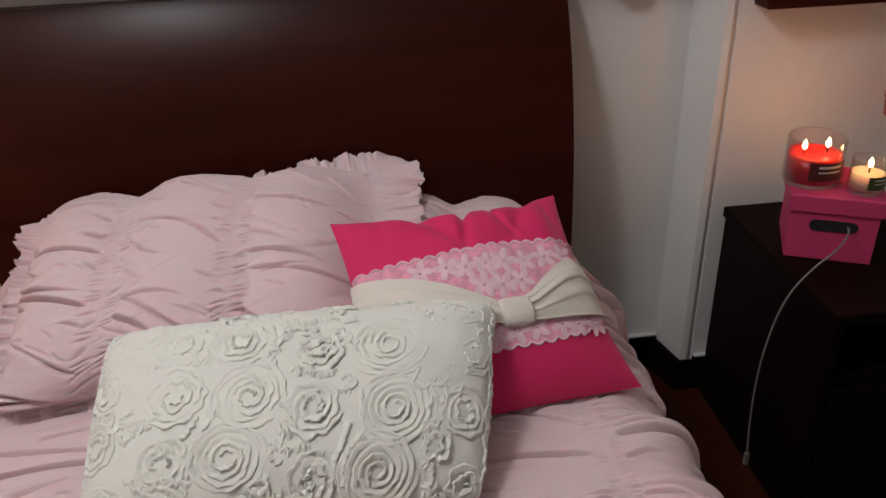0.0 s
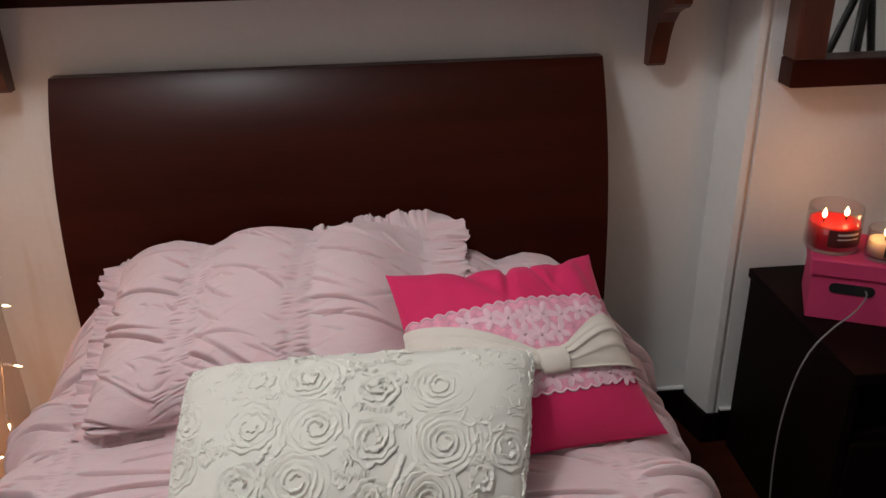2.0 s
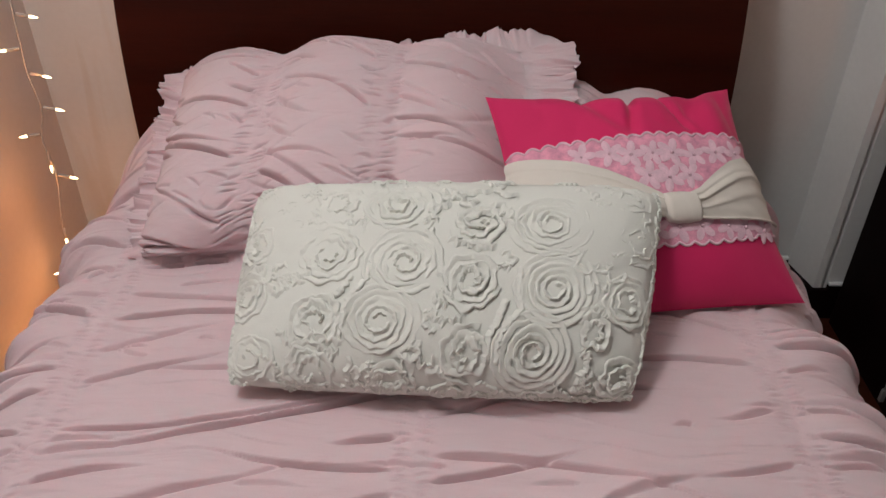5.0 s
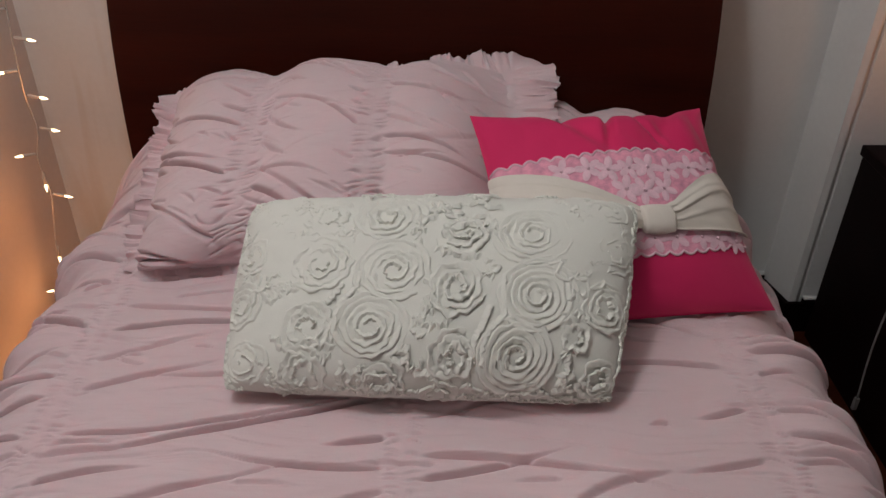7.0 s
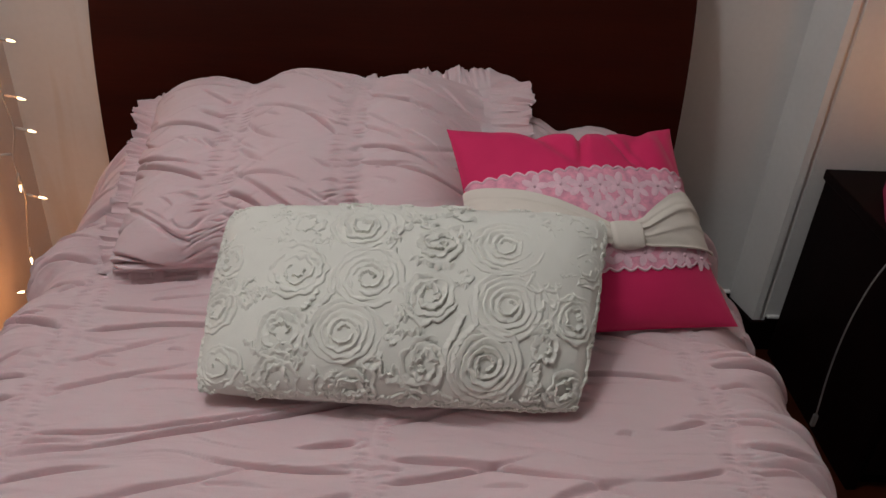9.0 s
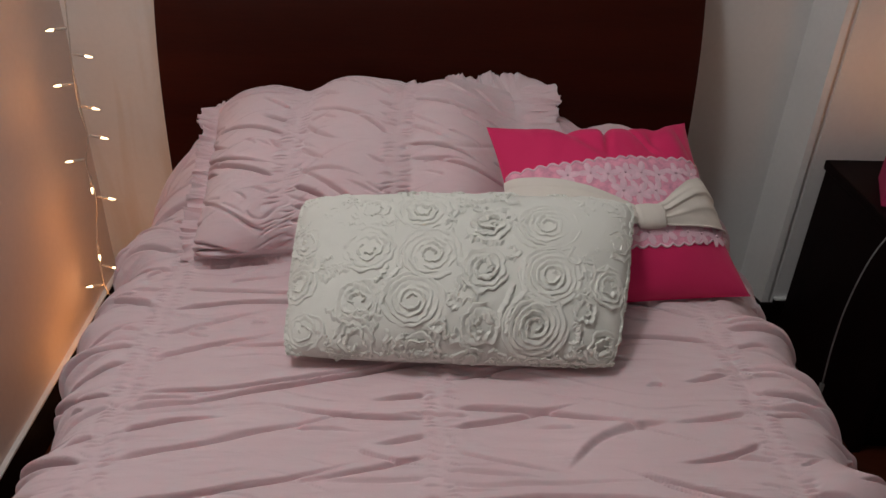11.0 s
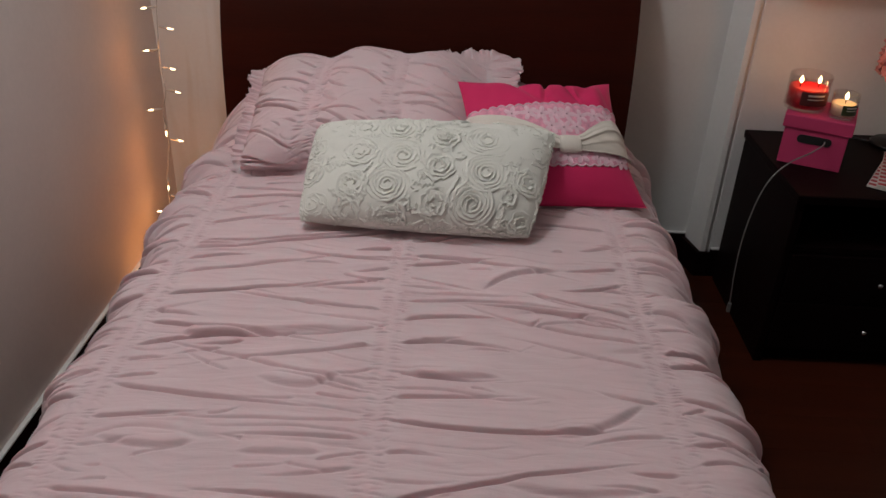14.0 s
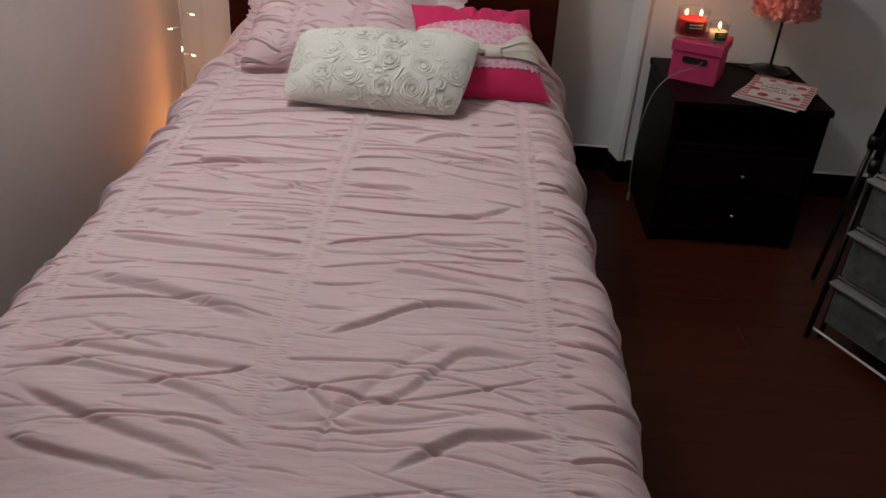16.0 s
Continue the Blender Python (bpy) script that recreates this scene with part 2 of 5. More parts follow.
def spline(ctrl, n):
    """Smooth points through a few control points."""
    c = [Vector(p) for p in ctrl]
    c = [2 * c[0] - c[1]] + c + [2 * c[-1] - c[-2]]
    out = []
    for i in range(1, len(c) - 2):
        for k in range(n):
            t = k / n
            a, b, d, e = c[i - 1], c[i], c[i + 1], c[i + 2]
            out.append(0.5 * (2 * b + (d - a) * t + (2 * a - 5 * b + 4 * d - e) * t * t + (3 * b - a - 3 * d + e) * t ** 3))
    out.append(c[-2])
    return out


def prism(bm, outline, lo, hi, axis="x"):
    """A flat outline pushed along one axis."""
    def at(p, v):
        return (v, p[0], p[1]) if axis == "x" else ((p[0], v, p[1]) if axis == "y" else (p[0], p[1], v))
    a = [bm.verts.new(at(p, lo)) for p in outline]
    b = [bm.verts.new(at(p, hi)) for p in outline]
    n = len(a)
    for k in range(n):
        bm.faces.new((a[k], a[(k + 1) % n], b[(k + 1) % n], b[k]))
    bm.faces.new(a[::-1])
    bm.faces.new(b)
    bmesh.ops.recalc_face_normals(bm, faces=bm.faces[:])
    return bm


_perm = np.random.RandomState(7).permutation(512)
_perm = np.concatenate([_perm, _perm, _perm])
_ang = np.random.RandomState(9).rand(512) * 2 * np.pi


def gnoise(x, y):
    """Gradient noise on arrays, about -0.7 to 0.7."""
    x, y = np.broadcast_arrays(np.asarray(x, float), np.asarray(y, float))
    xi, yi = np.floor(x).astype(int), np.floor(y).astype(int)
    fx, fy = x - xi, y - yi
    u, v = fx ** 3 * (fx * (fx * 6 - 15) + 10), fy ** 3 * (fy * (fy * 6 - 15) + 10)

    def g(ix, iy, dx, dy):
        a = _ang[_perm[(_perm[ix & 511] + (iy & 511))] & 511]
        return np.cos(a) * dx + np.sin(a) * dy
    n00, n10 = g(xi, yi, fx, fy), g(xi + 1, yi, fx - 1, fy)
    n01, n11 = g(xi, yi + 1, fx, fy - 1), g(xi + 1, yi + 1, fx - 1, fy - 1)
    return (n00 * (1 - u) + n10 * u) * (1 - v) + (n01 * (1 - u) + n11 * u) * v


def smooth01(x):
    x = np.clip(x, 0, 1)
    return x * x * (3 - 2 * x)


def fold(phase):
    """One fold: a slow rise and a short steep fall, over a unit of phase."""
    p = np.mod(phase, 1.0)
    up = smooth01(p / 0.85)
    down = smooth01((1.0 - p) / 0.09)
    crease = np.exp(-(np.minimum(p, 1 - p) / 0.03) ** 2)
    return up * down - 0.9 * crease


def stroke(h, s, y, x0, y0, x1, y1, lip, depth, bow=0.0, start=0.0, broad=1.0):
    """Presses one crease into the relief h, with a raised lip on its head side. start: how full it begins."""
    rows = np.nonzero((y[:, 0] > min(y0, y1) - 0.1) & (y[:, 0] < max(y0, y1) + 0.1))[0]
    if not len(rows):
        return
    h, s, y = h[rows[0]:rows[-1] + 1], s[rows[0]:rows[-1] + 1], y[rows[0]:rows[-1] + 1]
    L = math.hypot(x1 - x0, y1 - y0)
    dx, dy = (x1 - x0) / L, (y1 - y0) / L
    if dx < 0:
        nx, ny = dy, -dx
    else:
        nx, ny = -dy, dx
    a = ((s - x0) * dx + (y - y0) * dy) / L
    d = (s - x0) * nx + (y - y0) * ny
    near = (a > 0) & (a < 1) & (np.abs(d) < 0.09)
    if not near.any():
        return
    a, d = a[near], d[near]
    d = d - bow * 4 * a * (1 - a)
    full = smooth01((1 - a) / 0.6) * smooth01(a / 0.12 + start)
    wide = broad * (0.006 + 0.012 * full)
    crest = np.where(d > 0, np.exp(-(d / (2.6 * wide)) ** 2) * smooth01(d / (0.55 * wide)), 0)
    swell = np.where(d < 0, 0.55 * np.exp(-(d / (2.2 * wide)) ** 2) * smooth01(-d / (0.8 * wide)), 0)
    cut = np.exp(-(d / ((0.0015 + 0.0011 * full) * (0.75 + 0.6 * broad))) ** 2)
    h[near] += full * (lip * (crest + swell) - depth * cut)


def long_fold(h, s, y, ctrl, lip, wide):
    """One long soft fold along a curve: a rounded crest on its head side, a hollow on its foot side."""
    p = np.array([tuple(q)[:2] for q in spline([(a, b, 0) for a, b in ctrl], 8)])
    lo, hi = p.min(0) - 4 * wide, p.max(0) + 4 * wide
    rows = np.nonzero((y[:, 0] > lo[1]) & (y[:, 0] < hi[1]))[0]
    cols = np.nonzero((s[0] > lo[0]) & (s[0] < hi[0]))[0]
    if not len(rows) or not len(cols):
        return
    box_ = np.ix_(rows, cols)
    S, Y = s[box_], y[box_]
    best, side, along = np.full_like(S, 9.0), np.zeros_like(S), np.zeros_like(S)
    n = len(p) - 1
    for k in range(n):
        d = p[k + 1] - p[k]
        L = np.hypot(*d)
        a = np.clip(((S - p[k, 0]) * d[0] + (Y - p[k, 1]) * d[1]) / L ** 2, 0, 1)
        ex_, ey_ = S - p[k, 0] - a * d[0], Y - p[k, 1] - a * d[1]
        r = np.hypot(ex_, ey_)
        near = r < best
        best = np.where(near, r, best)
        side = np.where(near, np.sign((d[0] * ey_ - d[1] * ex_) * (1 if d[0] >= 0 else -1)), side)
        along = np.where(near, (k + a) / n, along)
    d = best * side
    full = smooth01(along / 0.22) * smooth01((1 - along) / 0.22)
    w = 0.62 * wide * (0.55 + 0.45 * full)
    crest = np.where(d > 0.35 * w, np.exp(-((d - 0.35 * w) / (1.9 * w)) ** 2), np.exp(-((d - 0.35 * w) / (0.50 * w)) ** 2))
    hollow = np.exp(-((d + 0.50 * w) / (0.32 * w)) ** 2)
    h[box_] += full * lip * (0.8 * crest - 0.30 * hollow)


def gathered(s, y, seams, seed=0.0, amount=1.0, slant=0.0, soft=1.0):
    """Relief of ruched cloth: creases that run out of the gathered seams into the panels."""
    panel = np.zeros_like(s)
    dist = np.full_like(s, 9.0)
    for c in seams:
        panel += (s > c)
        dist = np.minimum(dist, np.abs(s - c))
    off = panel * 13.7 + seed
    near = np.exp(-(dist / 0.040) ** 2)
    t = -y + slant * s
    warp = 0.060 * gnoise(s * 2.6 + off, t * 2.8 + off) + 0.016 * gnoise(s * 8 + off, t * 6)
    h = np.zeros_like(s)
    for freq, amp, lx, ly, lo, k in ((9.0, 0.0034, 2.4, 7.0, 0.08, 1), (17.0, 0.0030, 3.4, 12.0, 0.04, 2), (33.0, 0.0012, 6.0, 24.0, 0.05, 3)):
        wob = warp * (1 + 0.25 * k) + 0.35 / freq * gnoise(s * 5 + off * k, t * freq * 0.35 + 31 * k)
        size = smooth01((gnoise(s * lx + off * 1.3 + 17 * k, t * ly + 7 * off) - lo) / 0.34)
        h += soft * amount * amp * size * fold((t + wob) * freq + off * 0.37)
    h += 0.007 * soft * gnoise(s * 3.5 + off, t * 4 + off) + 0.0022 * gnoise(s * 12 + off, t * 16) + 0.0016 * (0.3 - np.abs(gnoise(s * 9 + off, t * 42 + off)))
    rng = random.Random(int(seed * 10) + 1)
    ylo, yhi = float(y.min()), float(y.max())
    lo_s, hi_s = float(s.min()), float(s.max())
    walls = [lo_s] + list(seams) + [hi_s]
    for i, c in enumerate(seams):
        for way in (-1, 1):
            room = abs((walls[i + 1 + way]) - c)
            yy = ylo + rng.uniform(0, 0.03)
            while yy < yhi:
                full = room * rng.choice((0.25, 0.35, 0.45, 0.6, 0.9, 1.0)) * rng.uniform(0.8, 1.1)
                drop = -slant * way * full + rng.uniform(-0.30, 0.30) * full
                strong = rng.uniform(0.35, 1.0) * (1.15 if full > 0.5 * room else 0.8)
                stroke(h, s, y, c + way * 0.016, yy, c + way * full, yy + drop, 0.0050 * (0.05 + 0.95 * soft) * amount * strong, 0.0090 * amount * strong, rng.uniform(-0.02, 0.02) * full / 0.3, 0.2, 0.2 + 0.36 * soft)
                yy += rng.uniform(0.024, 0.066) * (0.7 + 0.6 * soft)
    # small stray creases
    for _ in range(int(90 * (yhi - ylo) * (hi_s - lo_s)) + 40):
        x0, y0, L = rng.uniform(lo_s, hi_s), rng.uniform(ylo, yhi), rng.uniform(0.025, 0.11)
        way = rng.choice((-1, 1))
        a = way * (rng.gauss(0, 0.22) - slant * 0.9)
        k = rng.uniform(0.4, 1.0)
        stroke(h, s, y, x0, y0, x0 + way * L * math.cos(a), y0 + L * math.sin(a) * way * way, 0.0024 * k, 0.0048 * k, rng.uniform(-0.006, 0.006), 0.0, 0.28)
    m = np.exp(-(dist / 0.024) ** 4)
    h = h * (1 - 0.6 * m)
    for c in seams:
        for way in (-1, 1):
            tick = np.mod(t * 96 + 2.2 * gnoise(s * 7 + c * 40 + way, t * 24) + 1.0 * gnoise(s * 30 + way * 9, t * 60 + c), 1.0)
            env = np.exp(-((s - c - way * 0.0125) / 0.0085) ** 2)
            deep = 0.55 + 0.9 * gnoise(s * 20 + way * 5, t * 45 + c * 70)
            h += env * (0.0018 - 0.0044 * amount * np.clip(deep, 0.2, 1.2) * np.exp(-((tick - 0.5) / 0.15) ** 2))
    return h


def normals_of(p):
    du = np.gradient(p, axis=1)
    dv = np.gradient(p, axis=0)
    n = np.cross(du, dv)
    return n / np.maximum(np.linalg.norm(n, axis=2, keepdims=True), 1e-9)


# ---------------------------------------------------------------- the room
LEFT, RIGHT, REAR, TOP = -0.76, 2.3, -4.2, 2.4
PIER, STEP = 0.80, -0.096


def wall(name, lo, hi, label, paint=WALL):
    return tagged(part(name, boxed(lo, hi), paint), label, "wall", kind="structure")


wall("wall_left", (LEFT - 0.12, REAR, 0), (LEFT, 0.12, TOP), "off-white painted wall beside the bed, fairy light warmth in its colour", GLOWWALL)
wall("wall_back", (LEFT, 0, 0), (PIER, 0.12, TOP), "off-white painted alcove wall behind the headboard", STAINED)
wall("wall_right", (RIGHT, REAR, 0), (RIGHT + 0.12, 0.12, TOP), "plain off-white painted wall")
wall("wall_rear", (LEFT - 0.12, REAR - 0.12, 0), (RIGHT + 0.12, REAR, TOP), "plain off-white painted wall")
bm = bmesh.new()
prism(bm, [(PIER, 0.12), (PIER, -0.01), (PIER + 0.022, STEP - 0.002), (PIER + 0.036, STEP - 0.004), (PIER + 0.037, STEP + 0.006), (PIER + 0.047, STEP + 0.006), (PIER + 0.049, STEP), (RIGHT, STEP), (RIGHT, 0.12)], 0, TOP, "z")
tagged(part("wall_pier", bm, WALL), "off-white wall that steps forward beside the bed", "wall", kind="structure")
tagged(part("ceiling", boxed((LEFT - 0.12, REAR - 0.12, TOP), (RIGHT + 0.12, 0.12, TOP + 0.1)), CEIL), "plain white painted ceiling", "ceiling", kind="structure")
floor = tagged(part("floor", boxed((LEFT - 0.12, REAR - 0.12, -0.1), (RIGHT + 0.12, 0.12, -0.004)), SUBFLOOR), "dark reddish-brown wooden plank floor", "floor", kind="structure")


def baseboard(pts, label):
    """A dark skirting with a thin pale bead of filler on its top."""
    bm, bead = bmesh.new(), bmesh.new()
    for (x0, y0), (x1, y1), (nx, ny) in pts:
        lo = (min(x0, x1, x0 + nx * 0.012, x1 + nx * 0.012), min(y0, y1, y0 + ny * 0.012, y1 + ny * 0.012), 0)
        hi = (max(x0, x1, x0 + nx * 0.012, x1 + nx * 0.012), max(y0, y1, y0 + ny * 0.012, y1 + ny * 0.012), 0.088)
        box(bm, lo, hi, 0.002)
        box(bead, (lo[0], lo[1], 0.0885), (hi[0], hi[1], 0.094), 0.002)
    ob = tagged(part("baseboard", bm, ESPRESSO), label, "baseboard", kind="structure")
    part("bead", bead, WALL, ob, "thin pale bead of filler")
    return ob


baseboard([((LEFT, REAR), (LEFT, -0.013), (1, 0))], "dark wooden baseboard along the bedside wall")
baseboard([((LEFT + 0.0, 0), (PIER - 0.002, 0), (0, -1))], "dark wooden baseboard behind the headboard")
baseboard([((PIER + 0.05, STEP), (RIGHT, STEP), (0, -1))], "dark wooden baseboard behind the nightstand")

bm = bmesh.new()
prism(bm, [(PIER - 0.013, -0.0125), (PIER + 0.012, STEP - 0.013), (PIER + 0.0495, STEP - 0.013), (PIER + 0.0495, STEP - 0.0045), (PIER + 0.0205, STEP - 0.0045), (PIER - 0.001, -0.0125)], 0, 0.080, "z")
tagged(part("baseboard", bm, ESPRESSO), "dark wooden baseboard round the wall's corner", "baseboard", kind="structure")

# ---------------------------------------------------------------- bed
bed = empty("bed", (0, 0, 0))
tagged(bed, "twin bed with a dark cherry wood headboard", "bed")


def headboard_y(z):
    return -0.158 + 0.118 * (np.clip(z - 0.34, 0, None) / 0.58) ** 3.1


zs = np.linspace(0.06, 0.922, 150)
outline = [(float(headboard_y(z)), float(z)) for z in zs] + [(float(headboard_y(z)) + 0.030, float(z)) for z in zs[::-1]]
part("headboard", prism(bmesh.new(), outline, -0.535, 0.535, "x"), DARKWOOD, bed, "glossy dark cherry wood headboard curving back at its top")
for x in (-0.50, 0.46):
    part("leg", boxed((x, -0.17, 0), (x + 0.04, -0.13, 0.06), 0.003), DARKWOOD, bed)
    part("leg", boxed((x, -2.10, 0), (x + 0.04, -2.06, 0.20), 0.003), DARKWOOD, bed)
for x in (-0.51, 0.485):
    part("side_rail", boxed((x, -2.12, 0.17), (x + 0.025, -0.14, 0.30), 0.003), DARKWOOD, bed)
part("foot_rail", boxed((-0.51, -2.145, 0.17), (0.51, -2.121, 0.30), 0.003), DARKWOOD, bed)
mattress = part("mattress", boxed((-0.484, -2.118, 0.20), (0.484, -0.185, 0.385), 0.04), MATTRESS)
tagged(mattress, "white twin mattress under the duvet", "mattress")

# duvet: one gathered sheet over the top, rounded over both sides and the foot
S_HALF, R_EDGE = 0.80, 0.085
SEAMS = (-0.63, -0.40, 0.0, 0.41, 0.64)


def duvet_point(s, y, lift):
    """Cross-section of the draped duvet at arc length s."""
    a = np.abs(s)
    W = np.where(s < 0, 0.490 + 0.035 * smooth01((y + 1.1) / 0.5), 0.540 + 0.012 * smooth01((-1.1 - y) / 0.5))
    flat = W - R_EDGE
    arc = R_EDGE * np.pi / 2
    th = np.clip((a - flat) / R_EDGE, 0, np.pi / 2)
    x = np.minimum(a, flat) + R_EDGE * np.sin(th)
    z = -R_EDGE * (1 - np.cos(th)) - np.clip(a - flat - arc, 0, None)
    x = x + 0.02 * smooth01((a - flat - arc) / 0.15)
    x = np.sign(s) * x
    crown = 0.018 * (1 - (np.clip(a, 0, W) / W) ** 2)
    return np.stack([x, y, lift + crown + z], axis=-1)


nu, nv = 380, 1450
s = np.linspace(-S_HALF, S_HALF, nu)[None, :].repeat(nv, 0)
v = np.linspace(-0.175, -2.30, nv)[:, None].repeat(nu, 1)
foot = -2.14
th = np.clip((foot - v) / R_EDGE, 0, np.pi / 2)
y = np.where(v > foot, v, foot - R_EDGE * np.sin(th))
drop = np.where(v > foot, 0, R_EDGE * (1 - np.cos(th)))
mound = 0.085 * smooth01((v + 0.56) / 0.30) * smooth01((0.54 - np.abs(s)) / 0.14)
mound = mound * (1 - 0.35 * smooth01((v + 0.24) / 0.08))
base = duvet_point(s, y, 0.474 + mound - drop)
relief = gathered(s, v, SEAMS, soft=0.75)
# looser cloth near the foot, where the long folds take over
relief *= 1 - 0.35 * smooth01((-1.58 - v) / 0.15) * smooth01((0.39 - np.abs(s)) / 0.04)
side = smooth01((np.abs(s) - 0.40) / 0.12)
relief = relief * (1 + 1.0 * side) + side * (0.014 * gnoise(s * 2 + 5, v * 9) + 0.020 * gnoise(s * 3 + 1, v * 17))
# a pinched tuft with folds running out from it
ang = np.arctan2(v + 1.965, s - 0.105)
rad = np.hypot(v + 1.965, s - 0.105)
relief += np.exp(-(rad / 0.11) ** 2) * (0.008 * np.abs(np.sin(2.5 * ang + 1.1)) - 0.012)
# the long folds: soft crest towards the head, shaded face towards the foot
for lip, wide, ctrl in (
        (0.010, 0.020, ((-0.388, -1.517), (-0.230, -1.544), (-0.011, -1.572))), (0.017, 0.034, ((-0.373, -1.652), (-0.210, -1.694), (-0.038, -1.759))),
        (0.007, 0.018, ((-0.318, -1.776), (-0.217, -1.826), (-0.145, -1.851))), (0.010, 0.021, ((-0.344, -1.837), (-0.204, -1.858), (0.008, -1.885))),
        (0.010, 0.024, ((-0.347, -1.883), (-0.242, -1.890), (-0.098, -1.930), (0.003, -1.982))), (0.014, 0.027, ((-0.344, -1.929), (-0.200, -1.990), (0.009, -2.073))),
        (0.008, 0.016, ((-0.122, -1.999), (-0.056, -2.004), (0.016, -2.034))), (0.013, 0.024, ((-0.332, -2.005), (-0.208, -2.045), (-0.048, -2.100)))):
    long_fold(relief, s, v, ctrl, lip, wide)
for lip, wide, ctrl in (
        (0.0070, 0.034, ((0.113, -1.951), (0.146, -1.892), (0.212, -1.814), (0.270, -1.772))), (0.0110, 0.028, ((0.127, -1.939), (0.189, -1.910), (0.246, -1.840), (0.293, -1.796), (0.414, -1.799))),
        (0.0068, 0.019, ((0.117, -1.954), (0.204, -1.959), (0.336, -1.923))),
        (0.017, 0.026, ((0.180, -2.060), (0.278, -1.985), (0.311, -1.974), (0.423, -1.959))), (0.012, 0.019, ((0.060, -1.788), (0.132, -1.742), (0.225, -1.680), (0.368, -1.672))),
        (0.008, 0.014, ((0.048, -1.891), (0.113, -1.951)))):
    long_fold(relief, s, v, ctrl, lip, wide)
for lip, wide, ctrl in (
        (0.008, 0.017, ((0.029, -1.272), (0.091, -1.269), (0.176, -1.261))), (0.008, 0.018, ((-0.373, -1.413), (-0.282, -1.431), (-0.226, -1.420))), (0.007, 0.016, ((-0.172, -1.439), (-0.056, -1.435))),
        (0.006, 0.013, ((0.141, -1.032), (0.197, -0.976), (0.294, -0.940))), (0.009, 0.020, ((0.231, -1.382), (0.303, -1.356), (0.374, -1.298))), (0.007, 0.018, ((-0.186, -1.283), (-0.109, -1.303), (-0.049, -1.266))),
        (0.008, 0.019, ((0.141, -1.588), (0.214, -1.589), (0.335, -1.614))), (0.007, 0.017, ((-0.324, -1.185), (-0.263, -1.191), (-0.021, -1.156))), (0.008, 0.018, ((0.159, -1.472), (0.255, -1.480), (0.371, -1.461)))):
    long_fold(relief, s, v, ctrl, lip, wide)
base[..., 2] -= 0.07 * smooth01((-1.90 - v) / 0.24) * smooth01((-s - 0.05) / 0.35)
relief *= 1 - 0.25 * smooth01((-1.2 - v) / 0.4) + 0.55 * smooth01((v + 1.35) / 0.35)
nrm = normals_of(base)
if nrm[5, nu // 2, 2] < 0:
    nrm = -nrm
skin = base + nrm * relief[..., None]
skin_n = normals_of(skin)
if skin_n[5, nu // 2, 2] < 0:
    skin_n = -skin_n
duvet = empty("duvet", (0, -1.2, 0.20))
tagged(duvet, "pale pink ruched cotton duvet spread over the bed", "duvet")
cuts = sorted([0, nu - 1] + [int(round((c + e + S_HALF) / (2 * S_HALF) * (nu - 1))) for c in SEAMS for e in (-0.026, 0.026)])
for k, (a, b) in enumerate(zip(cuts, cuts[1:])):
    ob = grid_part("gathered_seam" if k % 2 else "panel", skin[:, a:b + 1][:, ::-1] - np.array((0, -1.2, 0.20)), PINK, duvet, "narrow shirred seam" if k % 2 else "")
    ob.data.normals_split_custom_set_from_vertices(skin_n[:, a:b + 1][:, ::-1].reshape(-1, 3).tolist())


